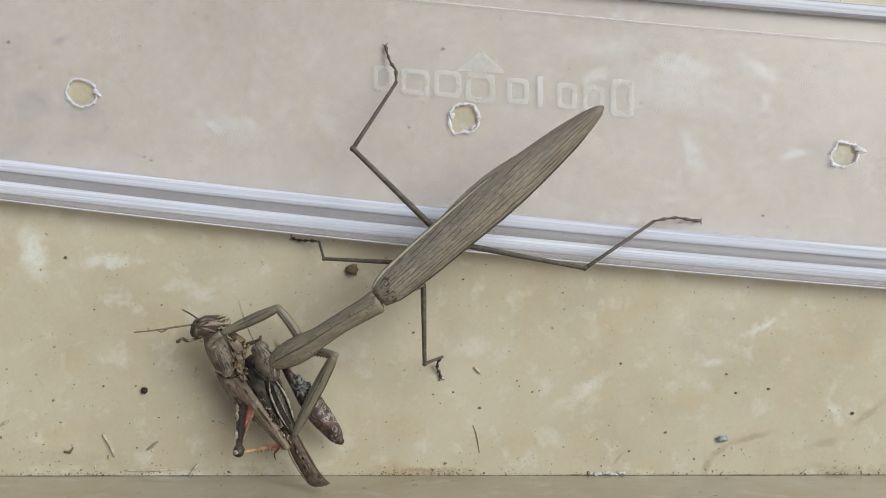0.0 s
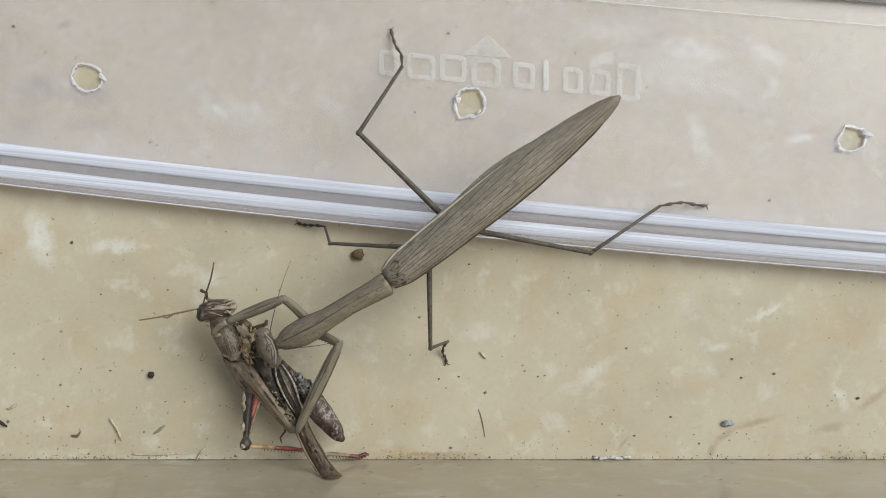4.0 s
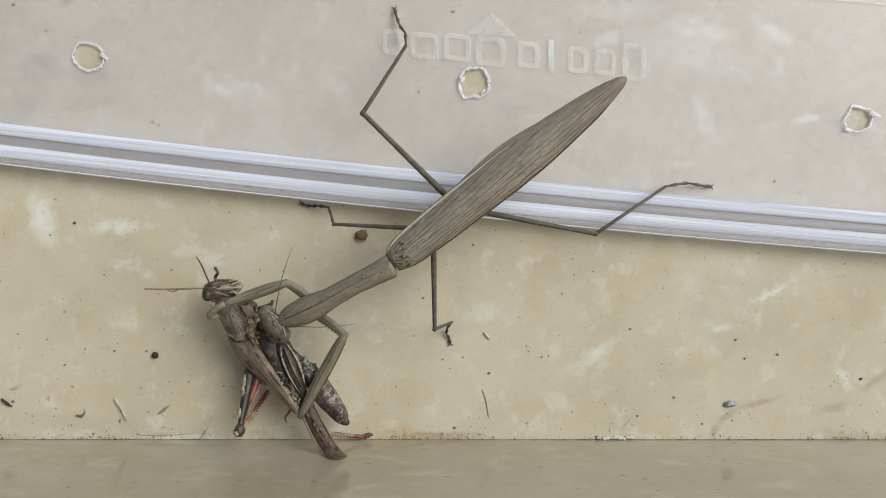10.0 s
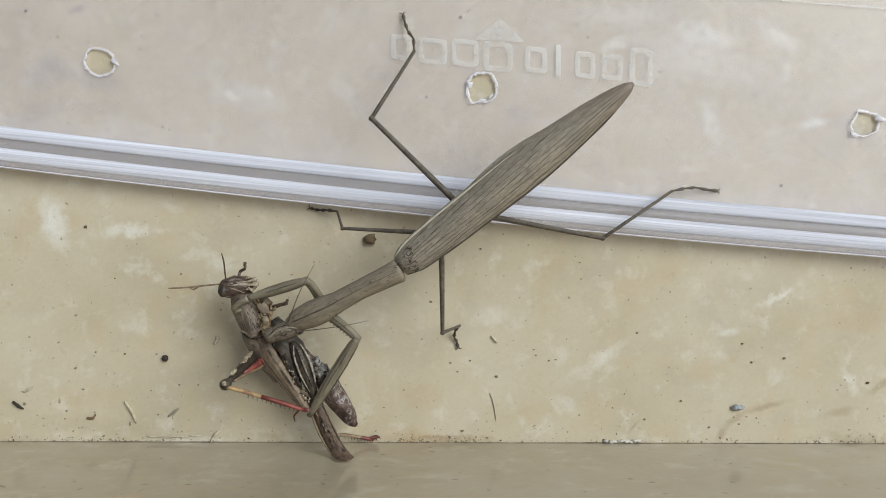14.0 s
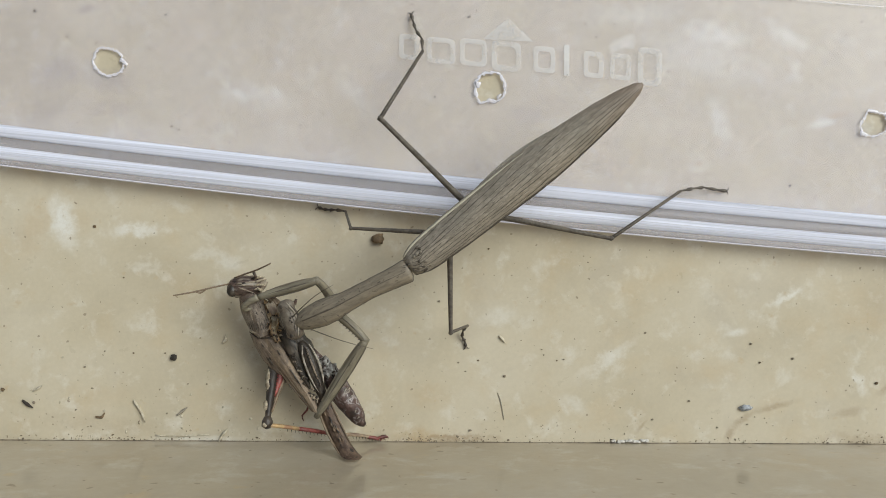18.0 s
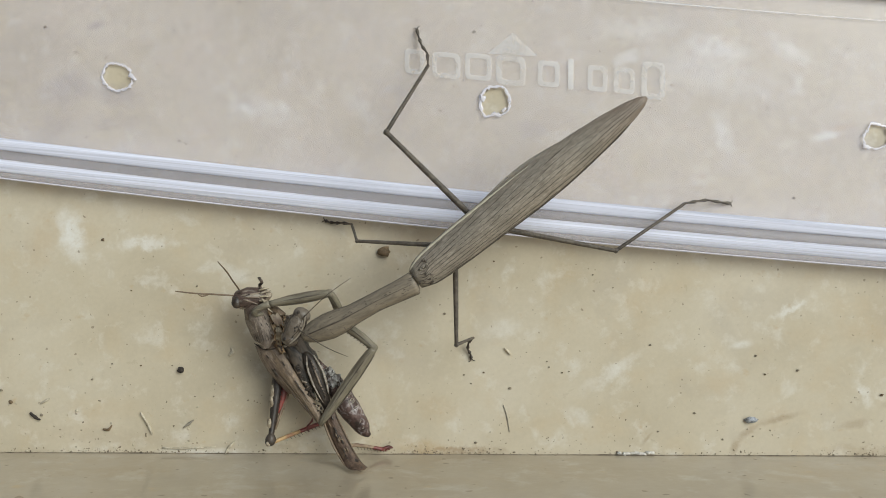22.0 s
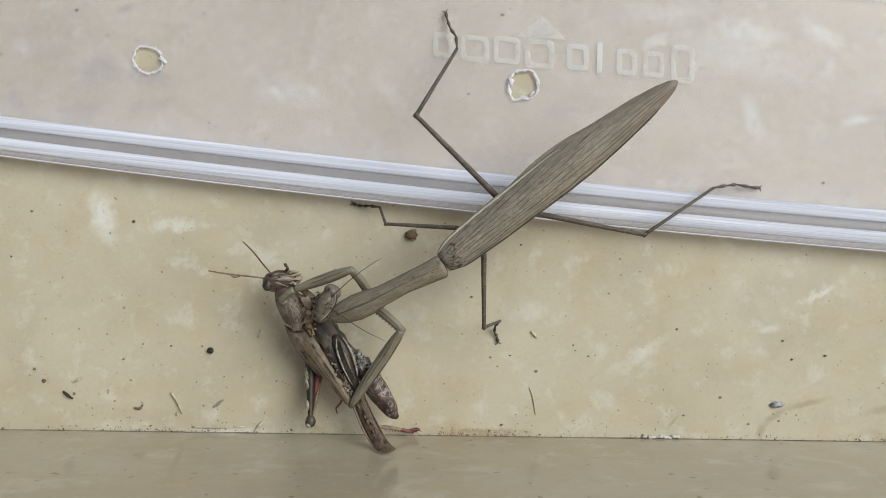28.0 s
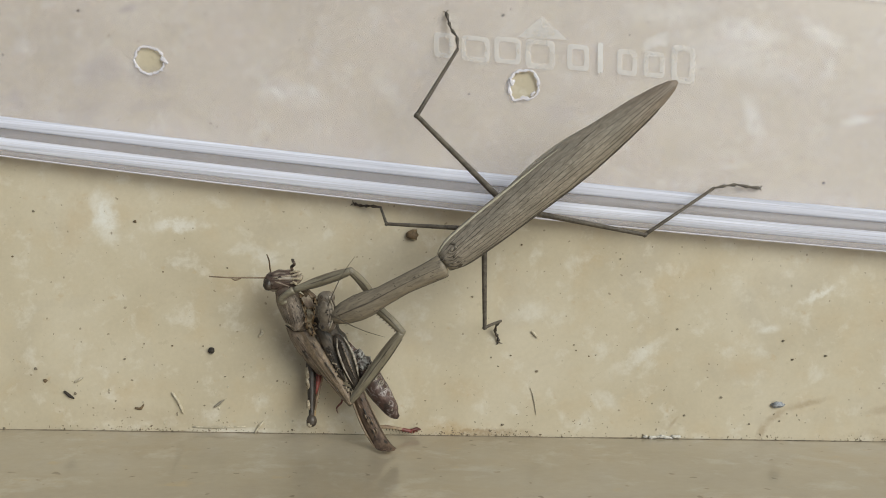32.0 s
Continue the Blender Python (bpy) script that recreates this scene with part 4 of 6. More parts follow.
# grasping forelegs


def foreleg(label, elbow, tip, hook, w, skin):
    """The toothed outer half of a grasping leg, hinged at its elbow."""
    origin = elbow
    leg = empty("grasping_leg")
    leg.parent = mantis
    leg.location = (Vector(origin) - Vector(W)) * MM
    tagged(leg, label)
    mid = [Vector(elbow).lerp(Vector(tip), f) for f in (0.12, 0.35, 0.7)]
    part("femur", tube([elbow] + mid + [tip], [(0.75, 0.8), (w * 0.85, w), (w, w * 1.1), (w * 0.85, w), (0.6, 0.6)], 12, 3, origin=origin), skin, leg)
    part("elbow", lump(elbow, (0.84, 0.84, 0.82), 4, 0.3, origin=origin), RAPTOR, leg)
    d = (Vector(tip) - Vector(elbow)).normalized()
    s = d.cross(Vector((0, 0, 1)))
    for k, up in ((-1, 0.35), (0.15, 1.02), (1, 0.35)):
        part("edge_keel", tube([Vector(elbow).lerp(Vector(tip), f) + s * k * w * g + Vector((0, 0, up * w * g)) for f, g in ((0.06, 0.8), (0.3, 0.98), (0.65, 0.92), (0.95, 0.55))], [0.08, 0.13, 0.12, 0.06], 5, 3, origin=origin), BODY if k > 0.5 else LEG, leg)
    if hook:
        part("tibia_hook", tube([tip] + hook, [0.8] + [0.62] * (len(hook) - 1) + [0.15], 8, 3, origin=origin), RAPTOR, leg)
    return leg


def upper_arm(length, side, label, teeth):
    """The inner half of a grasping leg, from its elbow back under the prothorax."""
    arm = empty("upper_arm")
    arm.parent = mantis
    tagged(arm, label)
    part("upper_segment", tube([(-0.3, 0, 0), (length * 0.3, side * 0.3, 0), (length * 0.7, side * 0.25, 0), (length, 0, 0)], [0.78, 0.9, 0.98, 0.9], 10, 3), RAPTOR, arm)
    part("keel", tube([(0.3, side * 0.1, 0.75), (length * 0.5, side * 0.5, 0.9), (length, 0, 0.8)], [0.06, 0.12, 0.08], 5, 3), LEG, arm)
    for k in range(teeth):
        x = length * (0.12 + 0.085 * k)
        part("spine", tube([(x, -side * 0.6, 0.1), (x + 0.1, -side * 0.9, 0.1)], [0.15, 0.05], 4, 1), LEG, arm)
    return arm


foreleg_a = foreleg("bent grasping foreleg hooked round the grasshopper's neck", (-31.23, -6.01, 14.50), (-42.83, -9.93, 13.00), [(-44.39, -10.82, 13.00), (-45.65, -11.89, 12.50), (-45.49, -12.58, 11.50), (-44.05, -12.31, 11.00)], 1.0, RAPTOR_A)
foreleg_b = foreleg("bent grasping foreleg clamped over the grasshopper's wings", (-19.74, -15.90, 14.00), (-29.11, -32.95, 11.00), None, 1.16, RAPTOR_B)
arm_a = upper_arm(8.0, 1, "inner segment of the grasping foreleg", 0)
arm_b = upper_arm(9.5, -1, "toothed inner segment of the grasping foreleg", 11)

# head
HEAD = (-33.30, -14.02, 15.50)
head = part("head", lump((0, 0, 0), (4.05, 1.98, 1.68), 2, 0.05), HEADMAT, mantis, "small grey-brown triangular head, chewing")
head.location = (Vector(HEAD) - Vector(W)) * MM
for k in (-1, 1):
    eye = part("eye", lump((k * 2.65, -0.05, 0.0), (1.5, 1.86, 1.5), 5 + k, 0.03), EYE, head, "large rounded grey-brown eye")
    part("pupil_spot", lump((k * 3.0, 0.35, 1.42), (0.42, 0.36, 0.1), 3 + k, 0.3), DARK, eye, "dark spot on the eye")
part("mouthparts", lump((0, 1.7, -1.0), (1.2, 1.2, 1.0), 8, 0.35), HEADMAT, head)
for k in (-1, 1):
    part("mouth_feeler", tube([(0.7 * k, 1.7, -0.2), (1.1 * k, 2.5, -0.1), (0.6 * k, 3.1, -0.6)], [0.2, 0.18, 0.08], 6, 3), HEADMAT, head)


def on_head(x, y, h=0.0):
    """A point on the head's upper face."""
    a = 1.65 * math.sqrt(max(0.03, 1 - (x / 4.05) ** 2 - (y / 1.98) ** 2))
    b = 1.5 * math.sqrt(max(0.03, 1 - ((abs(x) - 2.65) / 1.5) ** 2 - ((y + 0.05) / 1.86) ** 2))
    return (x, y, max(a, b) + h)


part("back_rim", tube([on_head(x, -1.72 + 0.07 * x * x, 0.02) for x in (-3.5, -2.6, -1.4, 0, 1.4, 2.6, 3.5)], [0.1, 0.2, 0.2, 0.17, 0.2, 0.2, 0.1], 6, 3), HEAD_RIM, head, "pale raised rim")
part("rim_shade", tube([on_head(x, -1.93 + 0.075 * x * x, -0.1) for x in (-3.4, -2.4, -1.2, 0, 1.2, 2.4, 3.4)], [0.06, 0.13, 0.13, 0.12, 0.13, 0.13, 0.06], 5, 3), DARK, head)
part("inner_line", tube([on_head(x, -1.2 + 0.09 * x * x + 0.1 * math.sin(3 * x), 0.0) for x in (-3.2, -2.2, -1.2, -0.2, 0.8, 1.8, 2.8)], [0.03, 0.07, 0.05, 0.06, 0.05, 0.07, 0.03], 5, 3), DARK, head)
part("inner_line", tube([on_head(x, 1.3 - 0.06 * x * x + 0.12 * math.sin(2 * x), 0.0) for x in (-2.8, -1.8, -0.8, 0.2, 1.2, 2.4)], [0.03, 0.06, 0.07, 0.05, 0.06, 0.03], 5, 3), DARK, head)
flecks = bmesh.new()
rnd = random.Random(9)
for i in range(13):
    x, y = rnd.uniform(-3.2, 3.2), rnd.uniform(-1.1, 1.3)
    lump(on_head(x, y, -0.02), (rnd.uniform(0.06, 0.2), rnd.uniform(0.04, 0.1), 0.05), i, 0.7, bm=flecks)
part("face_flecks", flecks, LEG, head)
for k in (-1, 0, 1):
    part("simple_eye", lump((k * 0.45, -0.55 - abs(k) * 0.3, 1.58), (0.2, 0.2, 0.14), k + 3, 0.05), DARK, head)
antenna_a, antenna_b = empty("antenna_joint"), empty("antenna_joint")
for ob, bend in ((antenna_a, 0.5), (antenna_b, -0.5)):
    ob.parent = head
    part("antenna", tube([(0, 0, 0), (5.5, bend * 0.8, 0), (11.5, bend, 0), (17.5, 0, 0)], [0.13, 0.1, 0.07, 0.035], 5, 3), LEG, ob, "long thread-thin antenna")

# ---------------------------------------------------------------- grasshopper
G = (-22.09, -40.64, 9.00)
hopper = empty("grasshopper", G)
TAIL = G
tagged(hopper, "half-eaten grey-brown grasshopper held in the mantis's forelegs", "insect")


def g_tube(name, pts, radii, mat, label="", sides=10, steps=1, parent=None, **kw):
    return part(name, tube(pts, radii, sides, steps, origin=G, **kw), mat, parent or hopper, label)


gh = g_tube("head", [(-41.42, -6.49, 9.50), (-43.01, -7.06, 9.50), (-45.05, -7.51, 9.50), (-47.00, -8.02, 9.00), (-48.05, -8.53, 8.50)], [(1.3, 1.4), (2.0, 1.9), (2.3, 2.2), (2.0, 1.9), (1.0, 1.0)], HOPPER_HEAD, "broad grey-brown head with streaked cheeks", 14, 3, wobble=0.12)
part("eye", lump((-47.32, -8.33, 10.30), (1.1, 1.35, 1.1), 4, 0.08, origin=G), DARK, gh, "dark oval eye")
for q0, q1 in (((-46.35, -6.88, 11.30), (-41.68, -5.99, 11.20)), ((-45.72, -7.52, 11.60), (-42.80, -8.45, 11.30)), ((-45.35, -7.07, 11.70), (-42.37, -7.07, 11.60))):
    g_tube("cheek_streak", [q0, Vector(q0).lerp(Vector(q1), 0.5), q1], [0.08, 0.18, 0.07], HOPPER_PALE, "", 6, 2, parent=gh)
g_tube("torn_face", [(-42.21, -6.67, 10.00), (-41.26, -6.99, 10.20), (-40.51, -6.11, 10.00)], [0.9, 0.8, 0.3], HOPPER_PALE, "ragged pale torn face", 8, 2, parent=gh, wobble=0.6)
for i, (q0, q1) in enumerate((((-42.84, -5.68, 11.00), (-40.71, -5.23, 11.00)), ((-42.44, -6.32, 11.30), (-40.27, -5.68, 11.00)), ((-42.58, -7.00, 11.20), (-40.62, -6.91, 11.00)), ((-43.09, -7.81, 11.00), (-40.95, -7.85, 10.60)), ((-42.14, -7.34, 11.20), (-41.25, -8.39, 10.80)))):
    g_tube("torn_strand", [q0, Vector(q0).lerp(Vector(q1), 0.6) + Vector((0, 0.2, 0.2)), q1], [0.2, 0.26, 0.07], HOPPER_PALE if i % 2 else CREAM, "", 6, 3, parent=gh, wobble=0.5)
g_tube("neck", [(-44.18, -8.47, 9.00), (-43.42, -11.32, 9.00)], [(2.2, 2.0), (2.6, 2.3)], HOPPER, "", 12, 2)
g_tube("prothorax", [(-44.56, -9.73, 8.00), (-43.60, -11.41, 8.30), (-41.96, -13.66, 8.60), (-40.64, -16.52, 8.60)], [(1.6, 1.6), (2.3, 2.2), (2.6, 2.4), (2.4, 2.2)], DARK, "", 12, 3)
pron = part("pronotum", patch([(-44.85, -9.55, 9.50), (-45.87, -11.64, 9.20), (-45.00, -14.14, 9.20), (-43.62, -16.39, 9.40), (-42.11, -17.62, 9.60)], [(-41.79, -9.16, 10.00), (-40.63, -10.72, 10.20), (-39.49, -12.50, 10.40), (-38.84, -14.54, 10.40), (-39.81, -17.06, 10.20)], 2.0, 0.35, G, 12, 5, 0.05, 0.3), PRONOTUM, hopper, "saddle-shaped grey-brown pronotum, chewed along one side")
for k in range(5):
    q0, q1 = Vector((-44.59, -11.23, 10.60)).lerp(Vector((-40.96, -9.76, 11.60)), k / 4), Vector((-42.86, -15.98, 10.60)).lerp(Vector((-39.69, -15.15, 11.60)), k / 4)
    up = Vector((0, 0, 1.1 * math.sin(math.pi * (k + 0.6) / 5)))
    g_tube("ridge", [q0 + up * 0.7, q0.lerp(q1, 0.5) + up, q1 + up * 0.8], [0.015, 0.028, 0.02], HOPPER_PALE if k in (1, 3) else DARK, "", 5, 2, parent=pron)
g_tube("rear_border", [(-43.4, -16.1, 10.6), (-41.5, -16.75, 11.5), (-39.9, -16.1, 11.9), (-39.1, -14.8, 11.7)], [0.1, 0.17, 0.15, 0.08], HOPPER_PALE, "", 6, 3, parent=pron)
for k in range(9):
    q = Vector((-43.2, -15.8, 11.1)).lerp(Vector((-39.3, -15.0, 12.1)), k / 8) + Vector((0, -0.5 * math.sin(math.pi * k / 8), 0.35 * math.sin(math.pi * k / 8)))
    g_tube("dark_streak", [q, q + Vector((-0.25, 0.9, 0.12)), q + Vector((-0.6, 1.5 + 0.5 * (k % 3), 0.1))], [0.06, 0.05, 0.02], DARK, "", 5, 2, parent=pron)
g_tube("rear_seam", [(-43.69, -16.53, 10.00), (-41.75, -17.57, 10.60), (-39.81, -17.47, 11.20), (-38.55, -17.08, 10.80)], [0.1, 0.18, 0.16, 0.1], DARK, "", 5, 3, parent=pron)
g_tube("thorax", [(-41.23, -16.03, 8.00), (-39.44, -19.49, 8.00), (-37.08, -23.04, 7.50), (-35.14, -26.04, 7.00)], [(3.1, 2.4), (3.3, 2.6), (2.9, 2.4), (2.2, 2.0)], HOPPER, "", 14, 3, wobble=0.1)
rnd = random.Random(21)
for i in range(18):
    a, b = Vector((-40.2, -11.16, 11.30)).lerp(Vector((-36.83, -11.61, 11.30)), rnd.random()), Vector((-39.2, -17.47, 11.30)).lerp(Vector((-36.13, -18.02, 10.70)), rnd.random())
    q = a.lerp(b, rnd.random())
    size = rnd.uniform(0.15, 0.4)
    mat = (FLESH, HOPPER_PALE, FLESH, DARK, FLESH, HOPPER_TAN, FLESH, DARK)[i % 8]
    label = "orange-brown bitten flesh" if mat is FLESH else ""
    if i % 3 == 0:
        part("torn_flesh", lump(q - Vector((0, 0, 0.3)), (size * 1.3, size, size * 0.6), i, 1.6, origin=G), mat, hopper, label)
    else:
        way = Vector((rnd.uniform(-1, 1), rnd.uniform(-1, 1), rnd.uniform(-0.2, 0.4))) * 0.9
        part("torn_shred", tube([q, q + way * 0.5 + Vector((0, 0, 0.2)), q + way], [(0.2, 0.06), (0.4, 0.05), (0.04, 0.03)], 6, 4, origin=G, wobble=0.6), mat, hopper, label)
part("torn_flap", patch([(-40.9, -9.8, 10.6), (-40.1, -12.0, 11.3), (-39.3, -14.2, 11.5), (-38.9, -16.4, 11.0)], [(-37.4, -10.4, 11.0), (-37.2, -12.2, 10.9), (-37.6, -14.4, 10.9), (-37.6, -16.6, 10.6)], 0.3, 0.2, G, 14, 6, 0.3, 0.5), FLESH, hopper, "crumpled orange-brown torn flap")
part("torn_flap", patch([(-41.2, -8.8, 10.8), (-40.0, -9.6, 11.4), (-38.6, -10.8, 11.8)], [(-40.2, -8.1, 10.6), (-38.8, -8.9, 11.2), (-37.0, -10.2, 11.4)], 0.4, 0.2, G, 10, 6, 0.2, 0.5), HOPPER_TAN, hopper, "ragged tan strip of the torn collar")
part("torn_flap", patch([(-39.0, -13.0, 12.1), (-38.7, -14.0, 12.3), (-38.9, -15.4, 12.1)], [(-37.9, -12.8, 12.0), (-37.6, -13.9, 12.1), (-38.0, -15.2, 11.9)], 0.25, 0.15, G, 8, 6, 0.2, 0.5), CREAM, hopper, "cream torn scrap of flesh")
part("torn_flap", patch([(-40.3, -10.3, 12.0), (-39.5, -11.5, 12.3), (-38.6, -12.8, 12.1)], [(-38.6, -10.0, 12.0), (-37.9, -11.0, 12.2), (-37.5, -12.2, 11.9)], 0.2, 0.15, G, 8, 5, 0.15, 0.5), HOPPER_PALE, hopper, "pale torn scrap")
part("torn_flap", patch([(-39.7, -14.4, 11.8), (-39.0, -16.0, 11.9), (-38.0, -18.4, 11.6)], [(-38.7, -14.0, 11.7), (-38.0, -15.9, 11.7), (-37.0, -18.0, 11.4)], 0.2, 0.15, G, 8, 6, 0.2, 0.5), FLESH, hopper, "orange torn edge of the wing base")
# Dark body added to close the gap between torn flesh and thigh.
g_tube("thorax_filler", [(-37.6, -14.0, 8.2), (-35.0, -17.6, 8.4), (-33.0, -20.6, 8.4), (-31.2, -24.0, 8.2), (-30.2, -26.5, 8.0)], [(1.4, 1.2), (2.3, 1.6), (2.4, 1.7), (1.9, 1.5), (0.9, 0.9)], FLANK, "dark thorax body filling the gap behind the torn flesh", 12, 3, wobble=0.3)
g_tube("dark_flank", [(-37.26, -16.30, 10.00), (-35.03, -19.14, 10.00), (-33.42, -23.17, 9.80), (-31.01, -27.79, 9.60)], [(0.8, 0.7), (1.6, 0.8), (1.2, 0.7), (0.2, 0.2)], FLANK, "dark exposed flank", 10, 3, wobble=0.2)
# long folded wings
wing_a = part("wing", patch([(-43.6, -17.40, 8.70), (-41.0, -20.60, 8.90), (-38.2, -23.60, 9.10), (-35.5, -26.60, 9.40), (-32.6, -29.80, 9.60), (-30.3, -32.30, 9.90)], [(-38.4, -17.0, 10.40), (-36.2, -20.40, 10.60), (-34.0, -23.80, 10.60), (-31.8, -26.90, 10.50), (-29.9, -29.80, 10.40), (-28.9, -32.0, 10.40)], 1.0, 0.4, G, 12, 5, 0.06), FOREWING, hopper, "long folded grey-brown front wing")
wing_b = part("wing", patch([(-29.90, -30.20, 9.00), (-28.60, -33.40, 9.40), (-27.11, -36.57, 10.00), (-25.50, -39.08, 10.60), (-24.05, -40.35, 12.60), (-22.60, -40.35, 14.60), (-21.30, -40.30, 14.90)], [(-27.49, -28.48, 9.40), (-26.30, -31.20, 9.80), (-24.60, -34.20, 10.40), (-23.10, -36.80, 11.00), (-21.80, -38.60, 11.60), (-20.70, -39.70, 12.40), (-19.60, -40.25, 13.40)], 0.8, 0.45, G, 12, 5, 0.07, 0.2), HOPPER_WING, hopper, "long folded dark brown wing resting against the wall")
g_tube("wing_margin", [(-29.95, -30.4, 9.30), (-28.62, -33.5, 9.70), (-27.10, -36.6, 10.30), (-25.45, -39.1, 10.90), (-24.1, -40.25, 12.70)], [0.2, 0.26, 0.26, 0.22, 0.1], HOPPER_TAN, "", 6, 3, parent=wing_b)
g_tube("wing_margin", [(-27.40, -28.55, 9.70), (-26.20, -31.25, 10.10), (-24.50, -34.2, 10.70), (-23.0, -36.8, 11.30), (-21.7, -38.6, 11.90)], [0.08, 0.14, 0.18, 0.14, 0.06], HOPPER_TAN, "", 6, 3, parent=wing_b)
g_tube("wing_margin", [(-38.1, -23.65, 9.3), (-35.4, -26.65, 9.6), (-32.5, -29.85, 9.8), (-30.25, -32.3, 10.1)], [0.1, 0.3, 0.34, 0.18], HOPPER_TAN, "broad tan wing margin", 6, 3, parent=wing_a)
g_tube("wing_slit", [(-34.95, -23.50, 11.55), (-33.83, -25.09, 11.5), (-32.70, -26.72, 11.4)], [(0.06, 0.1), (0.2, 0.12), (0.05, 0.08)], DARK, "narrow black slit in the wing", 6, 3, parent=wing_a)
for a, b in (((-41.2, -18.2, 10.35), (-33.4, -28.0, 10.65)), ((-39.4, -17.9, 11.2), (-31.4, -28.6, 11.15))):
    g_tube("wing_vein", [Vector(a).lerp(Vector(b), k / 6) + Vector((0, 0, 0.12 * math.sin(k * 1.7))) for k in range(7)], [0.05] * 7, HOPPER_TAN, "", 5, 2, parent=wing_a)
rnd = random.Random(33)
for mat, count, name in ((DARK, 34, "black_mottle"), (HOPPER_PALE, 14, "cream_mottle")):
    bm = bmesh.new()
    for i in range(count):
        f = rnd.random()
        q = Vector((-35.0, -20.6, 11.0)).lerp(Vector((-29.2, -30.2, 10.9)), f) + Vector((rnd.gauss(0, 0.35), rnd.gauss(0, 0.22), rnd.uniform(-0.1, 0.12)))
        lump(q, (rnd.uniform(0.12, 0.34), rnd.uniform(0.12, 0.3), 0.1), i, 1.0, origin=G, bm=bm)
    part(name, bm, mat, wing_a)
for mat, count, name in ((DARK, 9, "black_mottle"), (HOPPER_TAN, 9, "tan_mottle")):
    bm = bmesh.new()
    for i in range(count):
        q = Vector((-28.3, -30.4, 10.3)).lerp(Vector((-24.2, -37.4, 11.9)), rnd.random()) + Vector((rnd.gauss(0, 0.45), rnd.gauss(0, 0.25), 0))
        tube([q, q + Vector((0.25, -0.4, 0.05)), q + Vector((0.5, -0.8, 0.1))], [(0.05, 0.05), (rnd.uniform(0.12, 0.3), 0.12), (0.05, 0.05)], 5, 2, origin=G, bm=bm, wobble=0.8)
    part(name, bm, mat, wing_b)
for a, b in (((-41.04, -18.67, 10.80), (-40.38, -19.57, 10.80)), ((-37.75, -19.68, 11.50), (-36.98, -20.81, 11.50)), ((-39.28, -21.84, 10.80), (-38.40, -23.20, 10.80)), ((-35.49, -26.37, 10.90), (-34.60, -27.51, 10.90)), ((-36.97, -18.20, 10.90), (-36.31, -19.78, 10.90)), ((-32.75, -28.58, 11.20), (-31.86, -29.94, 11.20))):
    g_tube("wing_mark", [a, Vector(a).lerp(Vector(b), 0.5), b], [(0.05, 0.04), (0.16, 0.06), (0.05, 0.04)], DARK, "", 6, 2, parent=wing_a, wobble=0.5)
# striped near thigh
thigh = g_tube("thigh", [(-33.33, -18.12, 10.00), (-32.18, -19.90, 10.20), (-30.85, -23.09, 10.20), (-29.45, -26.56, 10.00), (-28.30, -29.52, 9.60), (-27.03, -33.07, 9.20)], [(0.7, 0.8), (1.45, 1.2), (1.6, 1.3), (1.25, 1.1), (0.85, 0.8), (0.5, 0.5)], DARK, "dark thigh with pale herringbone stripes", 12, 3)
g_tube("stripe", [(-32.75, -18.57, 11.1), (-32.55, -20.64, 11.45), (-31.65, -23.28, 11.5), (-30.36, -25.93, 11.3), (-29.15, -28.01, 10.9)], [0.1, 0.2, 0.22, 0.15, 0.06], WHITE_STRIPE, "white stripe", 6, 4, parent=thigh, wobble=0.5)
g_tube("stripe", [(-31.4, -18.3, 11.1), (-29.85, -20.64, 11.3), (-28.75, -23.28, 11.2), (-28.15, -26.12, 10.8)], [0.1, 0.22, 0.26, 0.12], WHITE_STRIPE, "white stripe", 6, 4, parent=thigh, wobble=0.5)
g_tube("stripe", [(-32.0, -18.9, 11.6), (-30.9, -21.4, 11.75), (-29.8, -24.1, 11.5), (-28.6, -26.9, 10.9)], [0.08, 0.22, 0.2, 0.06], HOPPER, "", 6, 4, parent=thigh, wobble=0.4)
for k in range(13):
    q = Vector((-31.75, -19.2, 11.85)).lerp(Vector((-28.7, -26.6, 11.25)), k / 12)
    g_tube("herringbone_bar", [q + Vector((-0.32, 0.12, -0.02)), q + Vector((0.02, -0.06, 0.12)), q + Vector((0.36, 0.16, -0.04))], [0.06, 0.15, 0.06], DARK, "", 5, 2, parent=thigh)
# belly
belly = g_tube("belly", [(-31.85, -19.54, 7.00), (-29.93, -21.98, 7.60), (-27.94, -24.22, 8.00), (-25.85, -27.31, 7.60), (-23.64, -30.68, 7.10), (-21.64, -33.70, 6.70), (-20.74, -34.92, 6.50), (-19.95, -35.53, 6.40)], [(0.4, 0.4), (1.1, 1.1), (1.9, 1.8), (2.35, 2.2), (2.2, 2.1), (1.7, 1.6), (1.0, 1.0), (0.4, 0.4)], HOPPER_BELLY, "reddish-brown segmented abdomen with white waxy crackle", 16, 4, wobble=0.10)
for i, (q, r) in enumerate((((-28.3, -22.6, 9.0), (1.2, 1.4, 0.9)), ((-26.9, -23.7, 9.3), (1.1, 1.2, 0.7)), ((-27.9, -24.3, 9.3), (0.9, 1.1, 0.8)), ((-25.6, -24.9, 9.1), (0.7, 1.1, 0.5)))):
    part("wax_bloom", lump(q, r, 12 + i, 1.1, origin=G), WAX, belly, "grey-white waxy bloom")
rnd = random.Random(14)
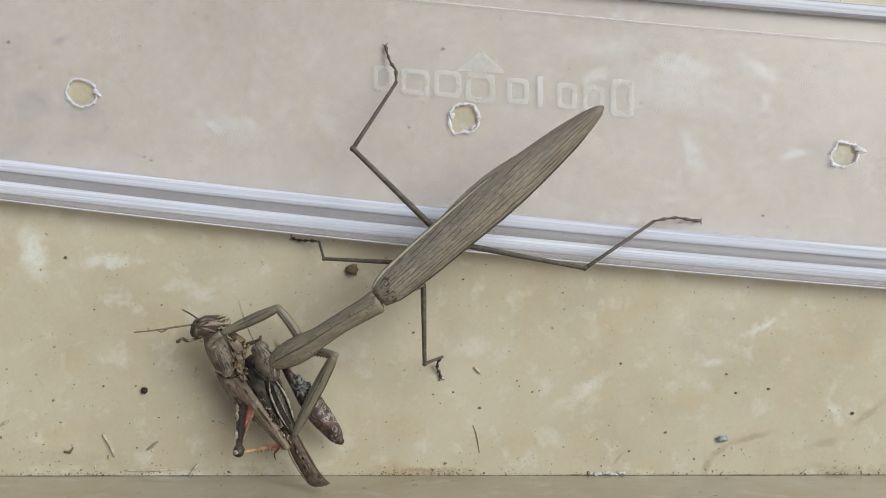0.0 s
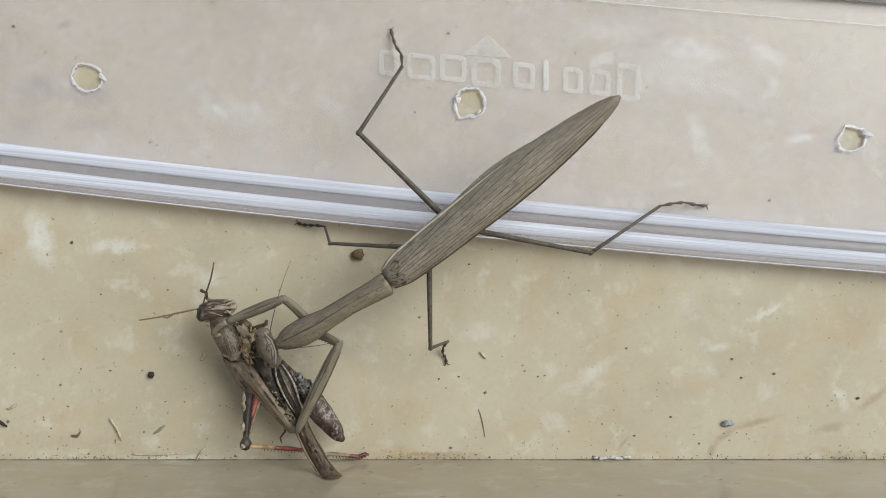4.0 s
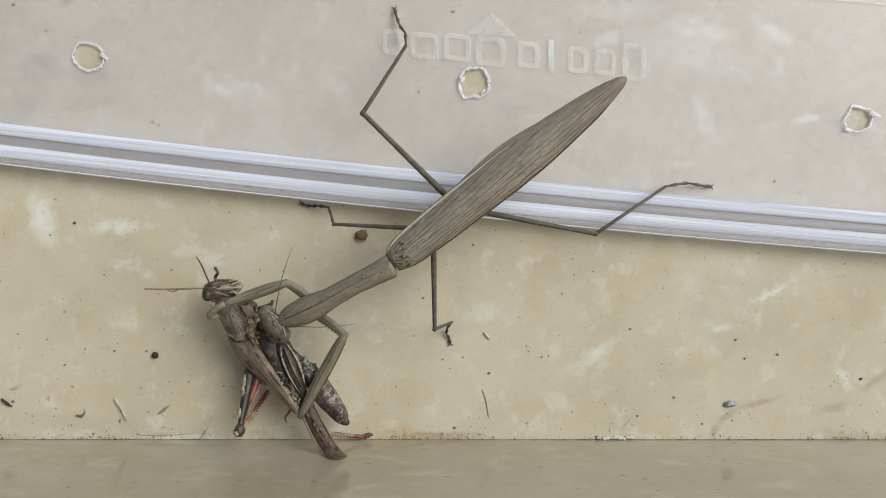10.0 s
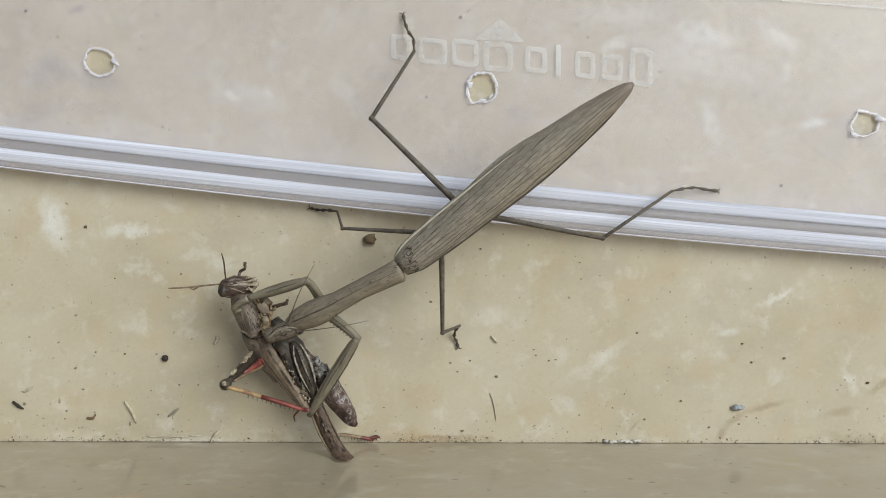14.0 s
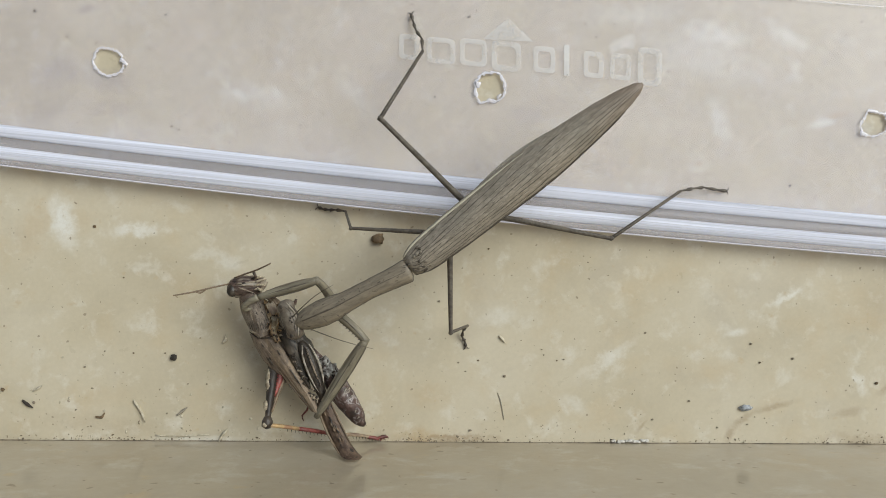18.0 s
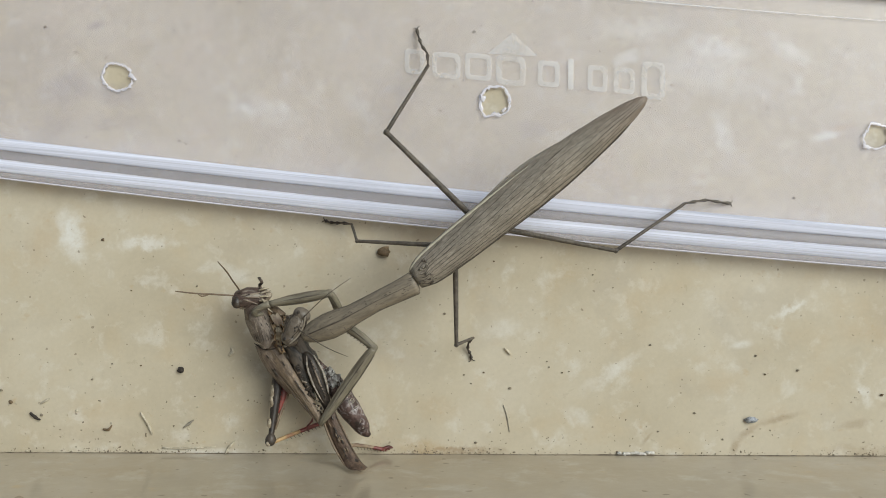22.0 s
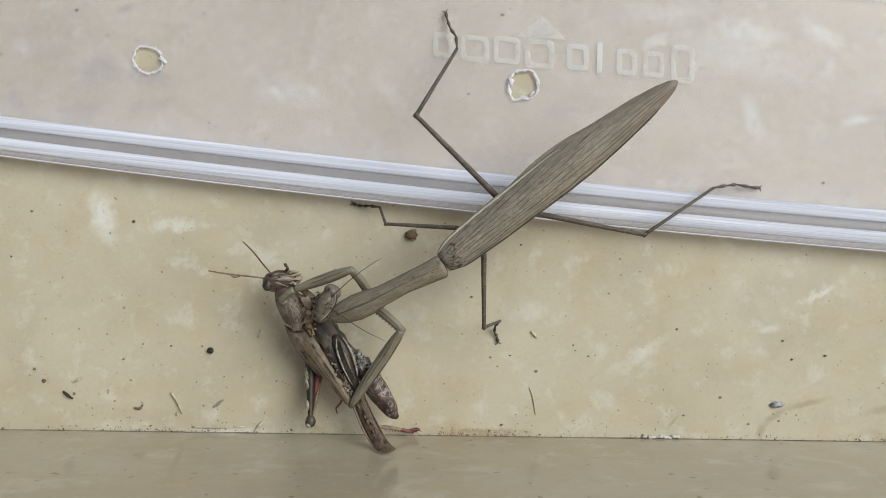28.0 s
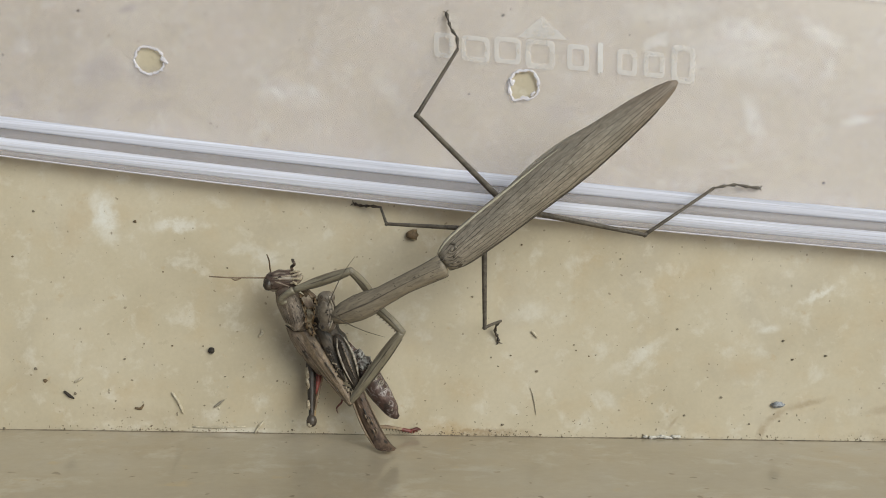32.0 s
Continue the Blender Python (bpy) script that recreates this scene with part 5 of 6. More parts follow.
for i in range(20):
    f = rnd.uniform(0.2, 0.97)
    q = Vector((-27.2, -24.8, 9.9)).lerp(Vector((-20.7, -34.3, 7.6)), f)
    girth = 2.1 - 1.0 * max(0.0, f - 0.45) * 1.8
    u0, u1 = sorted((rnd.uniform(-0.75, 0.85), rnd.uniform(-0.1, 0.92)))
    pts = []
    for k in range(5):
        u = u0 + (u1 - u0) * k / 4
        pts.append(q + Vector((0.83 * u * girth + rnd.gauss(0, 0.1), 0.56 * u * girth + rnd.gauss(0, 0.25), girth * (math.sqrt(1 - u * u) - 1) + 0.42)))
    g_tube("wax_crust", pts, [0.03, 0.1, 0.12, 0.09, 0.03], WHITE_STRIPE, "", 5, 3, parent=belly, wobble=0.8)
for k in range(7):
    q = Vector((-28.73, -22.94, 8.00)).lerp(Vector((-20.73, -34.78, 6.60)), k / 7)
    q2 = Vector((-28.73, -22.94, 8.00)).lerp(Vector((-20.73, -34.78, 6.60)), k / 7 + 0.02)
    g_tube("segment_edge", [q, q2], [min(2.3, 1.5 + 0.45 * k) - 0.02 * k * k, min(2.15, 1.4 + 0.45 * k) - 0.02 * k * k], HOPPER_BELLY, "", 14, 1, parent=belly, wobble=0.15)
# far hind shin lying along the wall's foot
FOLDED = (-5.8, 27.2)
FAR_KNEE = (-25.59, -38.23, 6.00)
shin_b = empty("far_hind_leg")
shin_b.parent = hopper
shin_b.location = (Vector(FAR_KNEE) - Vector(G)) * MM
tagged(shin_b, "yellowish spiny far hind shin resting on the tile")
part("shin", tube([(-25.59, -38.23, 6.00), (-22.94, -38.31, 4.00), (-19.08, -39.45, 1.60), (-17.33, -39.81, 1.20)], [0.45, 0.42, 0.4, 0.35], 8, 2, origin=FAR_KNEE), DRY_SHIN, shin_b)
part("red_shin", tube([(-21.0, -38.88, 2.8), (-19.08, -39.45, 1.62), (-17.33, -39.81, 1.22)], [0.3, 0.43, 0.4], 8, 2, origin=FAR_KNEE), DULL_RED, shin_b)
part("foot", tube([(-17.6, -39.6, 1.25), (-16.4, -39.4, 0.9), (-15.5, -39.5, 0.6)], [0.3, 0.34, 0.18], 8, 3, origin=FAR_KNEE, wobble=0.7), DULL_RED, shin_b, "dark red foot")
for dx, dy in ((-0.5, -0.9), (0.6, -0.5), (0.4, 0.45)):
    part("toe", tube([(-16.7, -39.5, 0.9), (-16.7 + dx * 0.6, -39.5 + dy * 0.7, 0.8), (-16.7 + dx, -39.5 + dy, 0.5)], [0.2, 0.18, 0.08], 6, 3, origin=FAR_KNEE, wobble=0.5), DULL_RED, shin_b)
for k in range(9):
    q = Vector((-22.71, -38.43, 4.00)).lerp(Vector((-17.56, -39.54, 1.30)), k / 8)
    part("shin_spine", tube([q + Vector((0, -0.2, 0)), q + Vector((0.25, -0.8, 0.1))], [0.1, 0.03], 4, 1, origin=FAR_KNEE), DARK, shin_b)
g_tube("middle_leg", [(-31.44, -30.70, 8.00), (-31.98, -32.81, 7.00), (-33.11, -34.23, 6.00), (-32.87, -35.54, 5.50)], [0.22, 0.24, 0.18, 0.1], DULL_RED, "small reddish leg", 7, 2)
g_tube("front_leg_stub", [(-37.20, -11.19, 10.00), (-35.62, -10.57, 10.50), (-34.50, -10.17, 11.00), (-34.23, -9.36, 11.20)], [0.5, 0.4, 0.4, 0.25], HOPPER_HEAD, "", 7, 2, wobble=0.4)

# kicking hind leg
HIP = (-39.3, -19.3, 3.50)
kick = empty("hind_leg")
kick.parent = hopper
kick.location = (Vector(HIP) - Vector(G)) * MM
tagged(kick, "black and cream banded hind leg with a red inside")


def local_tube(name, pts, radii, mat, parent, label="", sides=9, steps=2, **kw):
    return part(name, tube(pts, radii, sides, steps, **kw), mat, parent, label)


local_tube("femur", [(0, 0, 0), (4, 0, 0), (8, 0, 0), (12, 0, 0), (16.4, 0, 0), (19, 0, 0)], [(0.9, 1.0), (1.35, 1.5), (1.3, 1.4), (1.05, 1.2), (0.65, 0.75), (0.6, 0.6)], DARK, kick)
local_tube("femur_inside", [(3.0, 1.5, 0), (7, 1.7, 0), (10.5, 1.35, 0), (13.6, 0.85, 0)], [0.9, 1.05, 0.7, 0.25], RED, kick, "red inner face of the thigh")
local_tube("femur_edge", [(5.0, 2.75, -0.1), (9, 2.35, -0.1), (13, 1.45, -0.1), (17.2, 0.7, -0.1)], [0.3, 0.36, 0.32, 0.22], HOPPER_TAN, kick)
for x0, x1, r in ((1.6, 5.2, 0.95), (7.4, 12.6, 0.88), (15.0, 17.0, 0.66)):
    local_tube("cream_band", [(x0, -0.62, 0.46), (x0 + 0.4, -0.62, 0.52), ((x0 + x1) / 2, -0.6, 0.55), (x1 - 0.4, -0.48, 0.44), (x1, -0.42, 0.36)], [(r * 0.45, r * 0.5), (r * 0.72, r * 0.78), (r * 0.76, r * 0.82), (r * 0.68, r * 0.74), (r * 0.4, r * 0.5)], CREAM, kick, "", 9, 4, wobble=0.5)
for k in range(8):
    local_tube("femur_tooth", [(6.6 + k * 0.9, 0.95 - 0.05 * k, 1.0 - 0.06 * k), (6.9 + k * 0.9, 1.6 - 0.09 * k, 1.0 - 0.06 * k)], [0.14, 0.08], DARK, kick, "", 5, 1)
part("knee", lump((19.5, 0, 0), (1.6, 1.15, 1.0), 6, 0.2), DARK, kick, "swollen dark knee")
part("knee_spot", lump((20.4, -0.3, 0.6), (0.65, 0.5, 0.35), 2, 0.1), CREAM, kick)
for ob in kick.children:
    for v in ob.data.vertices:
        v.co.x *= 0.926
shin = empty("shin_joint")
shin.parent = kick
shin.location = Vector((18.7, 0.3, 0)) * MM
local_tube("shin", [(0, 0, 0), (3, 0.1, 0), (7, 0.1, 0)], [0.42, 0.42, 0.4], YELLOW, shin)
local_tube("red_shin", [(7, 0.1, 0), (11, 0.1, 0), (15.5, 0, 0)], [0.42, 0.46, 0.38], RED, shin)
local_tube("foot", [(15.4, 0, 0), (16.0, 0.3, 0.1), (16.6, 0.1, 0.2)], [0.36, 0.4, 0.15], DULL_RED, shin)
for k in range(12):
    local_tube("shin_spine", [(4.5 + k * 0.9, -0.2, 0), (4.75 + k * 0.9, -0.85, 0.1)], [0.11, 0.03], DARK, shin, "", 4, 1)

SHIN_AT = shin.location.copy()
HIP_AT = kick.location.copy()


# feelers
def feeler(at, bend, label):
    ob = empty("antenna_joint")
    ob.parent = hopper
    ob.location = (Vector(at) - Vector(G)) * MM
    local_tube("antenna", [(0, 0, 0), (3.7, bend * 0.4, 0), (7.4, bend, 0), (11.4, bend * 0.7, 0)], [0.16, 0.18, 0.17, 0.12], GREY_BROWN, ob, label, 6, 3)
    return ob


GREY_BROWN = plain("antenna_brown", (0.17, 0.12, 0.075), 0.5, 1500, 0.3, 0.2)
feeler_a = feeler((-48.06, -7.01, 10.00), 0.25, "straight brown antenna")
part("shed_skin", tube([(5.0, 0.3, 0.1), (6.2, 0.7, 0.2), (7.0, 0.35, 0.2)], [0.12, 0.18, 0.05], 5, 2), GREY_BROWN, feeler_a)
feeler_b = feeler((-46.89, -5.72, 10.50), -0.35, "curved brown antenna")
palp = empty("front_leg")
palp.parent = hopper
palp.location = (Vector((-45.67, -5.43, 10.00)) - Vector(G)) * MM
local_tube("shank", [(-1.6, -0.3, -1.4), (0, 0, 0), (1.0, 0.25, 0.3), (1.9, -0.2, 0.5), (2.6, 0.2, 0.6)], [0.3, 0.3, 0.32, 0.3, 0.28], HOPPER, palp)
local_tube("foot", [(2.5, 0.15, 0.6), (2.9, 0.5, 0.6), (3.1, 0.1, 0.7)], [0.3, 0.3, 0.1], DARK, palp)

# ---------------------------------------------------------------- loose bits on the tile
def bit(name, at, size, mat, label, category, seed=0, rough=0.5, group=""):
    ob = part(name, lump((0, 0, size[2] * 0.8), size, seed, rough), mat)
    ob.location = Vector(at) * MM
    return tagged(ob, label, category, group)


def fibre(name, pts, r, mat, label, category, group=""):
    o = Vector(pts[0])
    ob = part(name, tube([Vector(p) + Vector((0, 0, r)) for p in pts], [r * 0.6] + [r] * (len(pts) - 2) + [r * 0.4], 6, 3, origin=o, wobble=0.3), mat)
    ob.location = o * MM
    return tagged(ob, label, category, group)


bit("dung_pellet", (-61.53, -22.43, 0.00), (0.75, 0.7, 0.6), SOIL, "black rounded pellet on the stone tile", "dropping", 1, 0.3)
bit("crumb", (-17.71, 2.97, 0.00), (1.35, 1.1, 0.9), BROWN, "brown three-cornered soil crumb by the lid", "crumb", 5, 0.7)
bit("metallic_grit", (60.65, -32.83, 0.00), (1.2, 0.75, 0.6), GRIT, "shiny grey chip of grit on the tile", "grit", 9, 0.9)
for i, (q, s) in enumerate((((-77.98, 5.57, 0.00), 0.6), ((-80.85, -24.61, 0.00), 0.42), ((-91.97, -32.48, 0.00), 0.5), ((70.40, -22.29, 0.00), 0.5), ((88.26, -27.49, 0.00), 0.6), ((9.23, -26.29, 0.00), 0.55), ((-4.78, -10.27, 0.00), 0.45),
                            ((-63.43, -21.58, 0.00), 0.36), ((-70.25, -21.59, 0.00), 0.36), ((-58.64, -28.23, 0.00), 0.3), ((-54.56, -28.23, 0.00), 0.3), ((-47.14, -29.08, 0.00), 0.35), ((-72.05, -5.38, 0.00), 0.3), ((-57.87, -4.42, 0.00), 0.35), ((-76.46, -21.22, 0.00), 0.3),
                            ((61.48, -19.16, 0.00), 0.45), ((63.47, -23.14, 0.00), 0.4), ((17.59, -21.69, 0.00), 0.3), ((21.79, -22.66, 0.00), 0.3), ((17.11, -20.49, 0.00), 0.3), ((3.59, -22.90, 0.00), 0.35), ((-0.60, -23.39, 0.00), 0.35), ((31.07, -4.65, 0.00), 0.25),
                            ((26.76, -1.90, 0.00), 0.3), ((5.70, 0.95, 0.00), 0.35), ((39.08, -16.87, 0.00), 0.4), ((48.62, -31.49, 0.00), 0.45), ((1.93, -38.07, 0.00), 0.5), ((20.35, -22.90, 0.00), 0.3), ((40.87, -35.50, 0.00), 0.4), ((54.72, -37.21, 0.00), 0.35), ((61.08, -36.48, 0.00), 0.3),
                            ((-5.66, 32.89, 0.00), 0.42), ((-62.07, 49.94, 0.00), 0.4), ((-61.22, 26.68, 0.00), 0.45), ((-59.81, 25.98, 0.00), 0.4), ((-89.56, 50.74, 0.00), 0.6), ((-81.24, 27.38, 0.00), 0.35), ((28.01, 45.22, 0.00), 0.35), ((-33.97, 26.92, 0.00), 0.3),
                            ((68.90, 14.36, 0.00), 0.5), ((79.72, 45.70, 0.00), 0.3), ((1.39, 49.38, 0.00), 0.6), ((-92.05, -32.30, 0.00), 0.4), ((-98.60, -29.62, 0.00), 0.8), ((-100.69, -27.00, 0.00), 0.6), ((-108.16, -40.35, 0.00), 0.5), ((-106.28, 41.46, 0.00), 0.5), ((-105.34, -2.22, 0.00), 0.4), ((-100.44, 7.67, 0.00), 0.5))):
    s *= 0.6
    bit("soil_speck", q, (s, s * 0.8, s * 0.6), BROWN if i % 4 == 0 else SPECK, "small brown soil speck on the tile" if i % 4 == 0 else "small black soil speck on the tile", "speck", i, 0.7, "soil specks")
fibre("straw", [(-65.81, -39.41, 0.00), (-61.36, -39.54, 0.00), (-54.14, -39.17, 0.00)], 0.24, STRAW, "long pale straw lying along the wall", "straw", "plant bits")
fibre("straw", [(-52.12, -40.63, 0.00), (-51.13, -39.05, 0.00), (-50.15, -37.95, 0.00)], 0.3, STRAW, "short pale bent straw beside the wall", "straw", "plant bits")
fibre("husk", [(-70.34, -31.75, 0.00), (-69.30, -33.33, 0.00), (-68.60, -34.54, 0.00), (-67.92, -36.49, 0.00)], 0.36, STRAW, "pale curled husk on the tile", "husk", "plant bits")
fibre("husk", [(-51.07, -19.29, 0.00), (-50.22, -18.57, 0.00), (-50.57, -17.61, 0.00)], 0.42, STRAW, "pale papery husk flake", "husk", "plant bits")
fibre("twig", [(-61.04, -35.03, 0.00), (-59.94, -34.18, 0.00), (-58.85, -33.33, 0.00)], 0.3, GREY, "short grey-brown twig on the tile", "twig", "plant bits")
fibre("twig", [(-78.59, -35.40, 0.00), (-77.39, -35.52, 0.00), (-76.65, -34.55, 0.00)], 0.32, BROWN, "bent brown twig bit on the tile", "twig", "plant bits")
fibre("grass_blade", [(7.80, -29.92, 0.00), (8.53, -32.10, 0.00), (9.14, -35.75, 0.00)], 0.13, GREY, "thin curved grey grass blade", "grass blade", "plant bits")
fibre("straw", [(8.01, -17.60, 0.00), (8.73, -18.32, 0.00), (9.33, -19.04, 0.00)], 0.3, STRAW, "short pale straw chip", "straw", "plant bits")
flake = empty("plaster_flake", (36.0, -40.3, 0.0))
tagged(flake, "crumbled white plaster flake in the wall joint", "plaster")
rnd = random.Random(3)
for i in range(9):
    x = -3.2 + 0.85 * i + rnd.uniform(-0.2, 0.2)
    part("crumb", lump((x, rnd.uniform(-0.05, 0.25), 0.25), (rnd.uniform(0.4, 0.8), rnd.uniform(0.2, 0.4), 0.25), i, 0.9), PLASTER, flake)
fibre("straw", [(-92.01, -29.81, 0.00), (-90.80, -29.21, 0.00), (-90.07, -28.72, 0.00)], 0.3, STRAW, "short pale straw chip", "straw", "plant bits")
fibre("twig", [(-94.36, -31.83, 0.00), (-93.24, -32.82, 0.00), (-92.12, -33.44, 0.00)], 0.4, SOIL, "dark crooked twig bit", "twig", "plant bits")


def scatter(name, count, seed, area, sizes, mat, label):
    """Countless tiny crumbs as one object."""
    rnd = random.Random(seed)
    bm = bmesh.new()
    for i in range(count):
        x, y = area(rnd)
        s = sizes[0] + (sizes[1] - sizes[0]) * rnd.random() ** 1.8
        geo = bmesh.ops.create_icosphere(bm, subdivisions=1, radius=1.0)
        turn = Matrix.Rotation(rnd.uniform(0, 6.28), 3, "Z")
        sx, sy = s * rnd.uniform(0.7, 1.5), s * rnd.uniform(0.5, 0.9)
        for v in geo["verts"]:
            q = turn @ Vector((v.co.x * sx, v.co.y * sy, 0))
            v.co = Vector((x + q.x, y + q.y, max(0.0, v.co.z * s * 0.35 + s * 0.15))) * MM
    ob = part(name, bm, mat)
    return tagged(ob, label, "dirt", kind="stuff")


scatter("fine_dirt", 160, 4, lambda r: (r.gauss(5, 55), WALL_Y + 0.3 + abs(r.gauss(0, 6.0))), (0.05, 0.2), SPECK, "fine dark dirt gathered along the wall joint")
scatter("joint_dirt", 420, 11, lambda r: ((r.gauss(-6, 9), r.uniform(-110, 110), r.gauss(84, 14), r.gauss(-75, 12))[r.randrange(4)], WALL_Y + 0.1 + abs(r.gauss(0, 0.55))), (0.07, 0.26), JOINT, "brown dirt caught in the wall joint")
scatter("pale_flakes", 50, 21, lambda r: (r.gauss(-74, 17), WALL_Y + 0.3 + abs(r.gauss(0, 6.5))), (0.1, 0.38), STRAW, "pale flakes and husk crumbs gathered near the wall")
scatter("brown_grit", 60, 22, lambda r: ((r.gauss(-76, 13), r.gauss(20, 22))[r.randrange(2)], WALL_Y + 0.3 + abs(r.gauss(0, 7))), (0.08, 0.28), SPECK, "brown grit strewn near the wall")
scatter("floor_specks", 260, 7, lambda r: (r.uniform(-120, 110), r.uniform(-40, 14)), (0.05, 0.15), SPECK, "fine dark specks strewn over the tile")
scatter("pale_specks", 130, 8, lambda r: (r.uniform(-120, 110), WALL_Y + 0.4 + abs(r.gauss(0, 18))), (0.08, 0.24), STRAW, "fine pale chips strewn over the tile")
scatter("specks_under_lid", 230, 9, lambda r: (r.uniform(-110, 110), r.uniform(18, 75)), (0.06, 0.2), BROWN, "fine specks on the tile beneath the lid")


FEEL_A, FEEL_B = feeler_a.location.copy(), feeler_b.location.copy()

# ---------------------------------------------------------------- what moves
def motions():
    sway = ((0, -0.62, -0.10, 2.00), (0.5, -0.20, 0.30, 1.50), (1, 0.00, 0.40, 0.85), (1.5, 0.00, 0.50, 0.40), (2, 0.20, 0.50, 0.70), (2.5, 0.20, 0.60, 0.30), (3, 0.00, 0.40, 0.00), (6, 0.00, 0.20, 0.00), (9, 0.00, 0.10, 0.00), (13, 0.00, 0.00, 0.00), (23, 0.10, -0.10, 0.00), (32, -0.05, -0.10, 0.00))
    for ob in (upper, under, abdomen):
        walk(ob, [(t, pose(x * MM, y * MM, 0, 0, 0, a)) for t, x, y, a in sway])
    walk(prothorax, [(t, pose(x * MM, y * MM, 0, 0, 0, a)) for t, x, y, a in ((0, -0.62, -0.10, 3.14), (1, 0.00, 0.40, 2.33), (2, 0.20, 0.50, 0.05), (3, 0.00, 0.40, 2.34), (6, 0.00, 0.20, 0.70), (7, 0.00, 0.17, 1.39), (9, 0.00, 0.10, 0.21), (13, 0.00, 0.00, -1.07), (17, 0.04, -0.04, -1.20), (19, 0.06, -0.06, -1.44), (23, 0.10, -0.10, -1.09), (28, 0.02, -0.10, -1.76), (32, -0.05, -0.10, -1.19))])
    walk(head, [(t, pose(x * MM, y * MM, z * MM, k, 0, a)) for t, x, y, z, k, a in (
        (0, -22.76, -12.44, -3.50, -12, 115), (0.5, -22.91, -12.46, -3.50, -12, 130), (1, -23.66, -11.89, -3.50, -12, 145), (2, -23.19, -11.97, -3.50, -12, 132), (3, -23.84, -12.43, -3.50, -12, 106), (6, -22.83, -13.24, -3.50, -12, 147), (7, -22.75, -13.15, -3.50, -12, 167), (8, -22.69, -12.54, -3.50, -12, 155), (9, -23.17, -12.40, -3.50, -12, 126), (10, -23.16, -11.98, -3.50, -12, 126), (11, -23.39, -13.00, -3.50, -12, 123), (12, -23.18, -13.18, -3.50, -12, 149), (13, -22.35, -13.08, -3.50, -45, 195), (14, -22.85, -12.63, -3.50, -45, 198), (14.5, -23.32, -12.50, -3.50, -45, 196), (16.5, -22.78, -11.76, -3.50, -12, 151), (17, -22.90, -10.57, -3.50, -12, 117), (18, -23.39, -10.47, -3.50, -12, 109), (19, -23.73, -10.50, -3.50, -12, 115), (20, -23.31, -9.19, -3.50, -12, 95), (21, -23.43, -9.19, -3.50, -12, 58), (22, -23.69, -9.38, -3.50, -12, 62), (23, -23.17, -8.95, -3.50, -12, 59), (24, -22.80, -8.11, -3.50, -12, 42), (25, -22.90, -7.93, -3.50, -12, 34), (27.5, -23.27, -8.46, -3.50, -12, 56), (28, -23.41, -8.38, -3.50, -12, 62), (29, -23.29, -8.56, -3.50, -12, 36), (30, -22.90, -9.18, -3.50, -12, 62), (31, -23.15, -9.50, -3.50, -12, 80), (32, -23.48, -9.99, -3.50, -12, 92))])
    walk(hopper, [(t, pose((TAIL[0] + x) * MM, (TAIL[1] + y) * MM, TAIL[2] * MM, 0, 0, a)) for t, x, y, a in (
        (0, 0.06, -0.07, 1.01), (1, -0.15, 0.18, 1.08), (2, 0.30, -0.37, 1.05), (3, -0.01, 0.02, 0.99), (6, 0.08, -0.10, 0.45), (7, -0.21, 0.28, -0.47), (8, -0.21, 0.29, -1.05), (9, -0.00, 0.00, 0.00), (10, 0.02, -0.03, 0.39), (11, 0.07, -0.09, 0.42), (12, 0.05, -0.06, 0.70), (13, -0.03, 0.04, -1.92), (14, -0.25, 0.36, -2.31), (14.5, -0.18, 0.26, -2.56), (16.5, -0.40, 0.59, -3.00), (17, -0.31, 0.47, -4.19), (18, -0.22, 0.31, -2.35), (19, -0.16, 0.23, -1.98), (20, -0.12, 0.18, -2.42), (21, -0.43, 0.63, -2.77), (22, -0.46, 0.65, -1.98), (23, -0.47, 0.70, -3.46), (24, -0.57, 0.83, -2.78), (25, -0.27, 0.38, -2.17), (27.5, -0.39, 0.55, -1.74), (28, -0.31, 0.43, -2.13), (29, -0.55, 0.81, -2.85), (30, -0.29, 0.42, -2.66), (31, -0.32, 0.46, -2.53), (32, -0.34, 0.49, -2.11))])
    walk(feeler_a, [(t, pose(*FEEL_A, 0, -e, a)) for t, e, a in (
        (0, 36, -177.5), (1, 46, -162.0), (2, 20, -177.9), (3, 20, -176.7), (6, 23, -163.5), (7, 19, -183.1), (8, 30, -180.2), (9, 37, -176.8), (10, 30, -184.2), (11, 33, -154.8), (12, 32, -166.3), (13, 39, -175.7), (14, 48, -178.9), (14.5, 30, -169.2), (16.5, 27, -193.5), (17, 21, -184.2), (18, 35, -168.5), (19, 33, -182.6), (20, 40, -181.6), (21, 20, -186.0), (22, 18, -185.3), (23, 23, -188.2), (24, 27, -188.3), (25, 20, -184.7), (27.5, 17, -186.9), (28, 26, -189.4), (29, 16, -189.0), (30, 31, -190.6), (31, 34, -182.7), (32, 29, -183.0))])
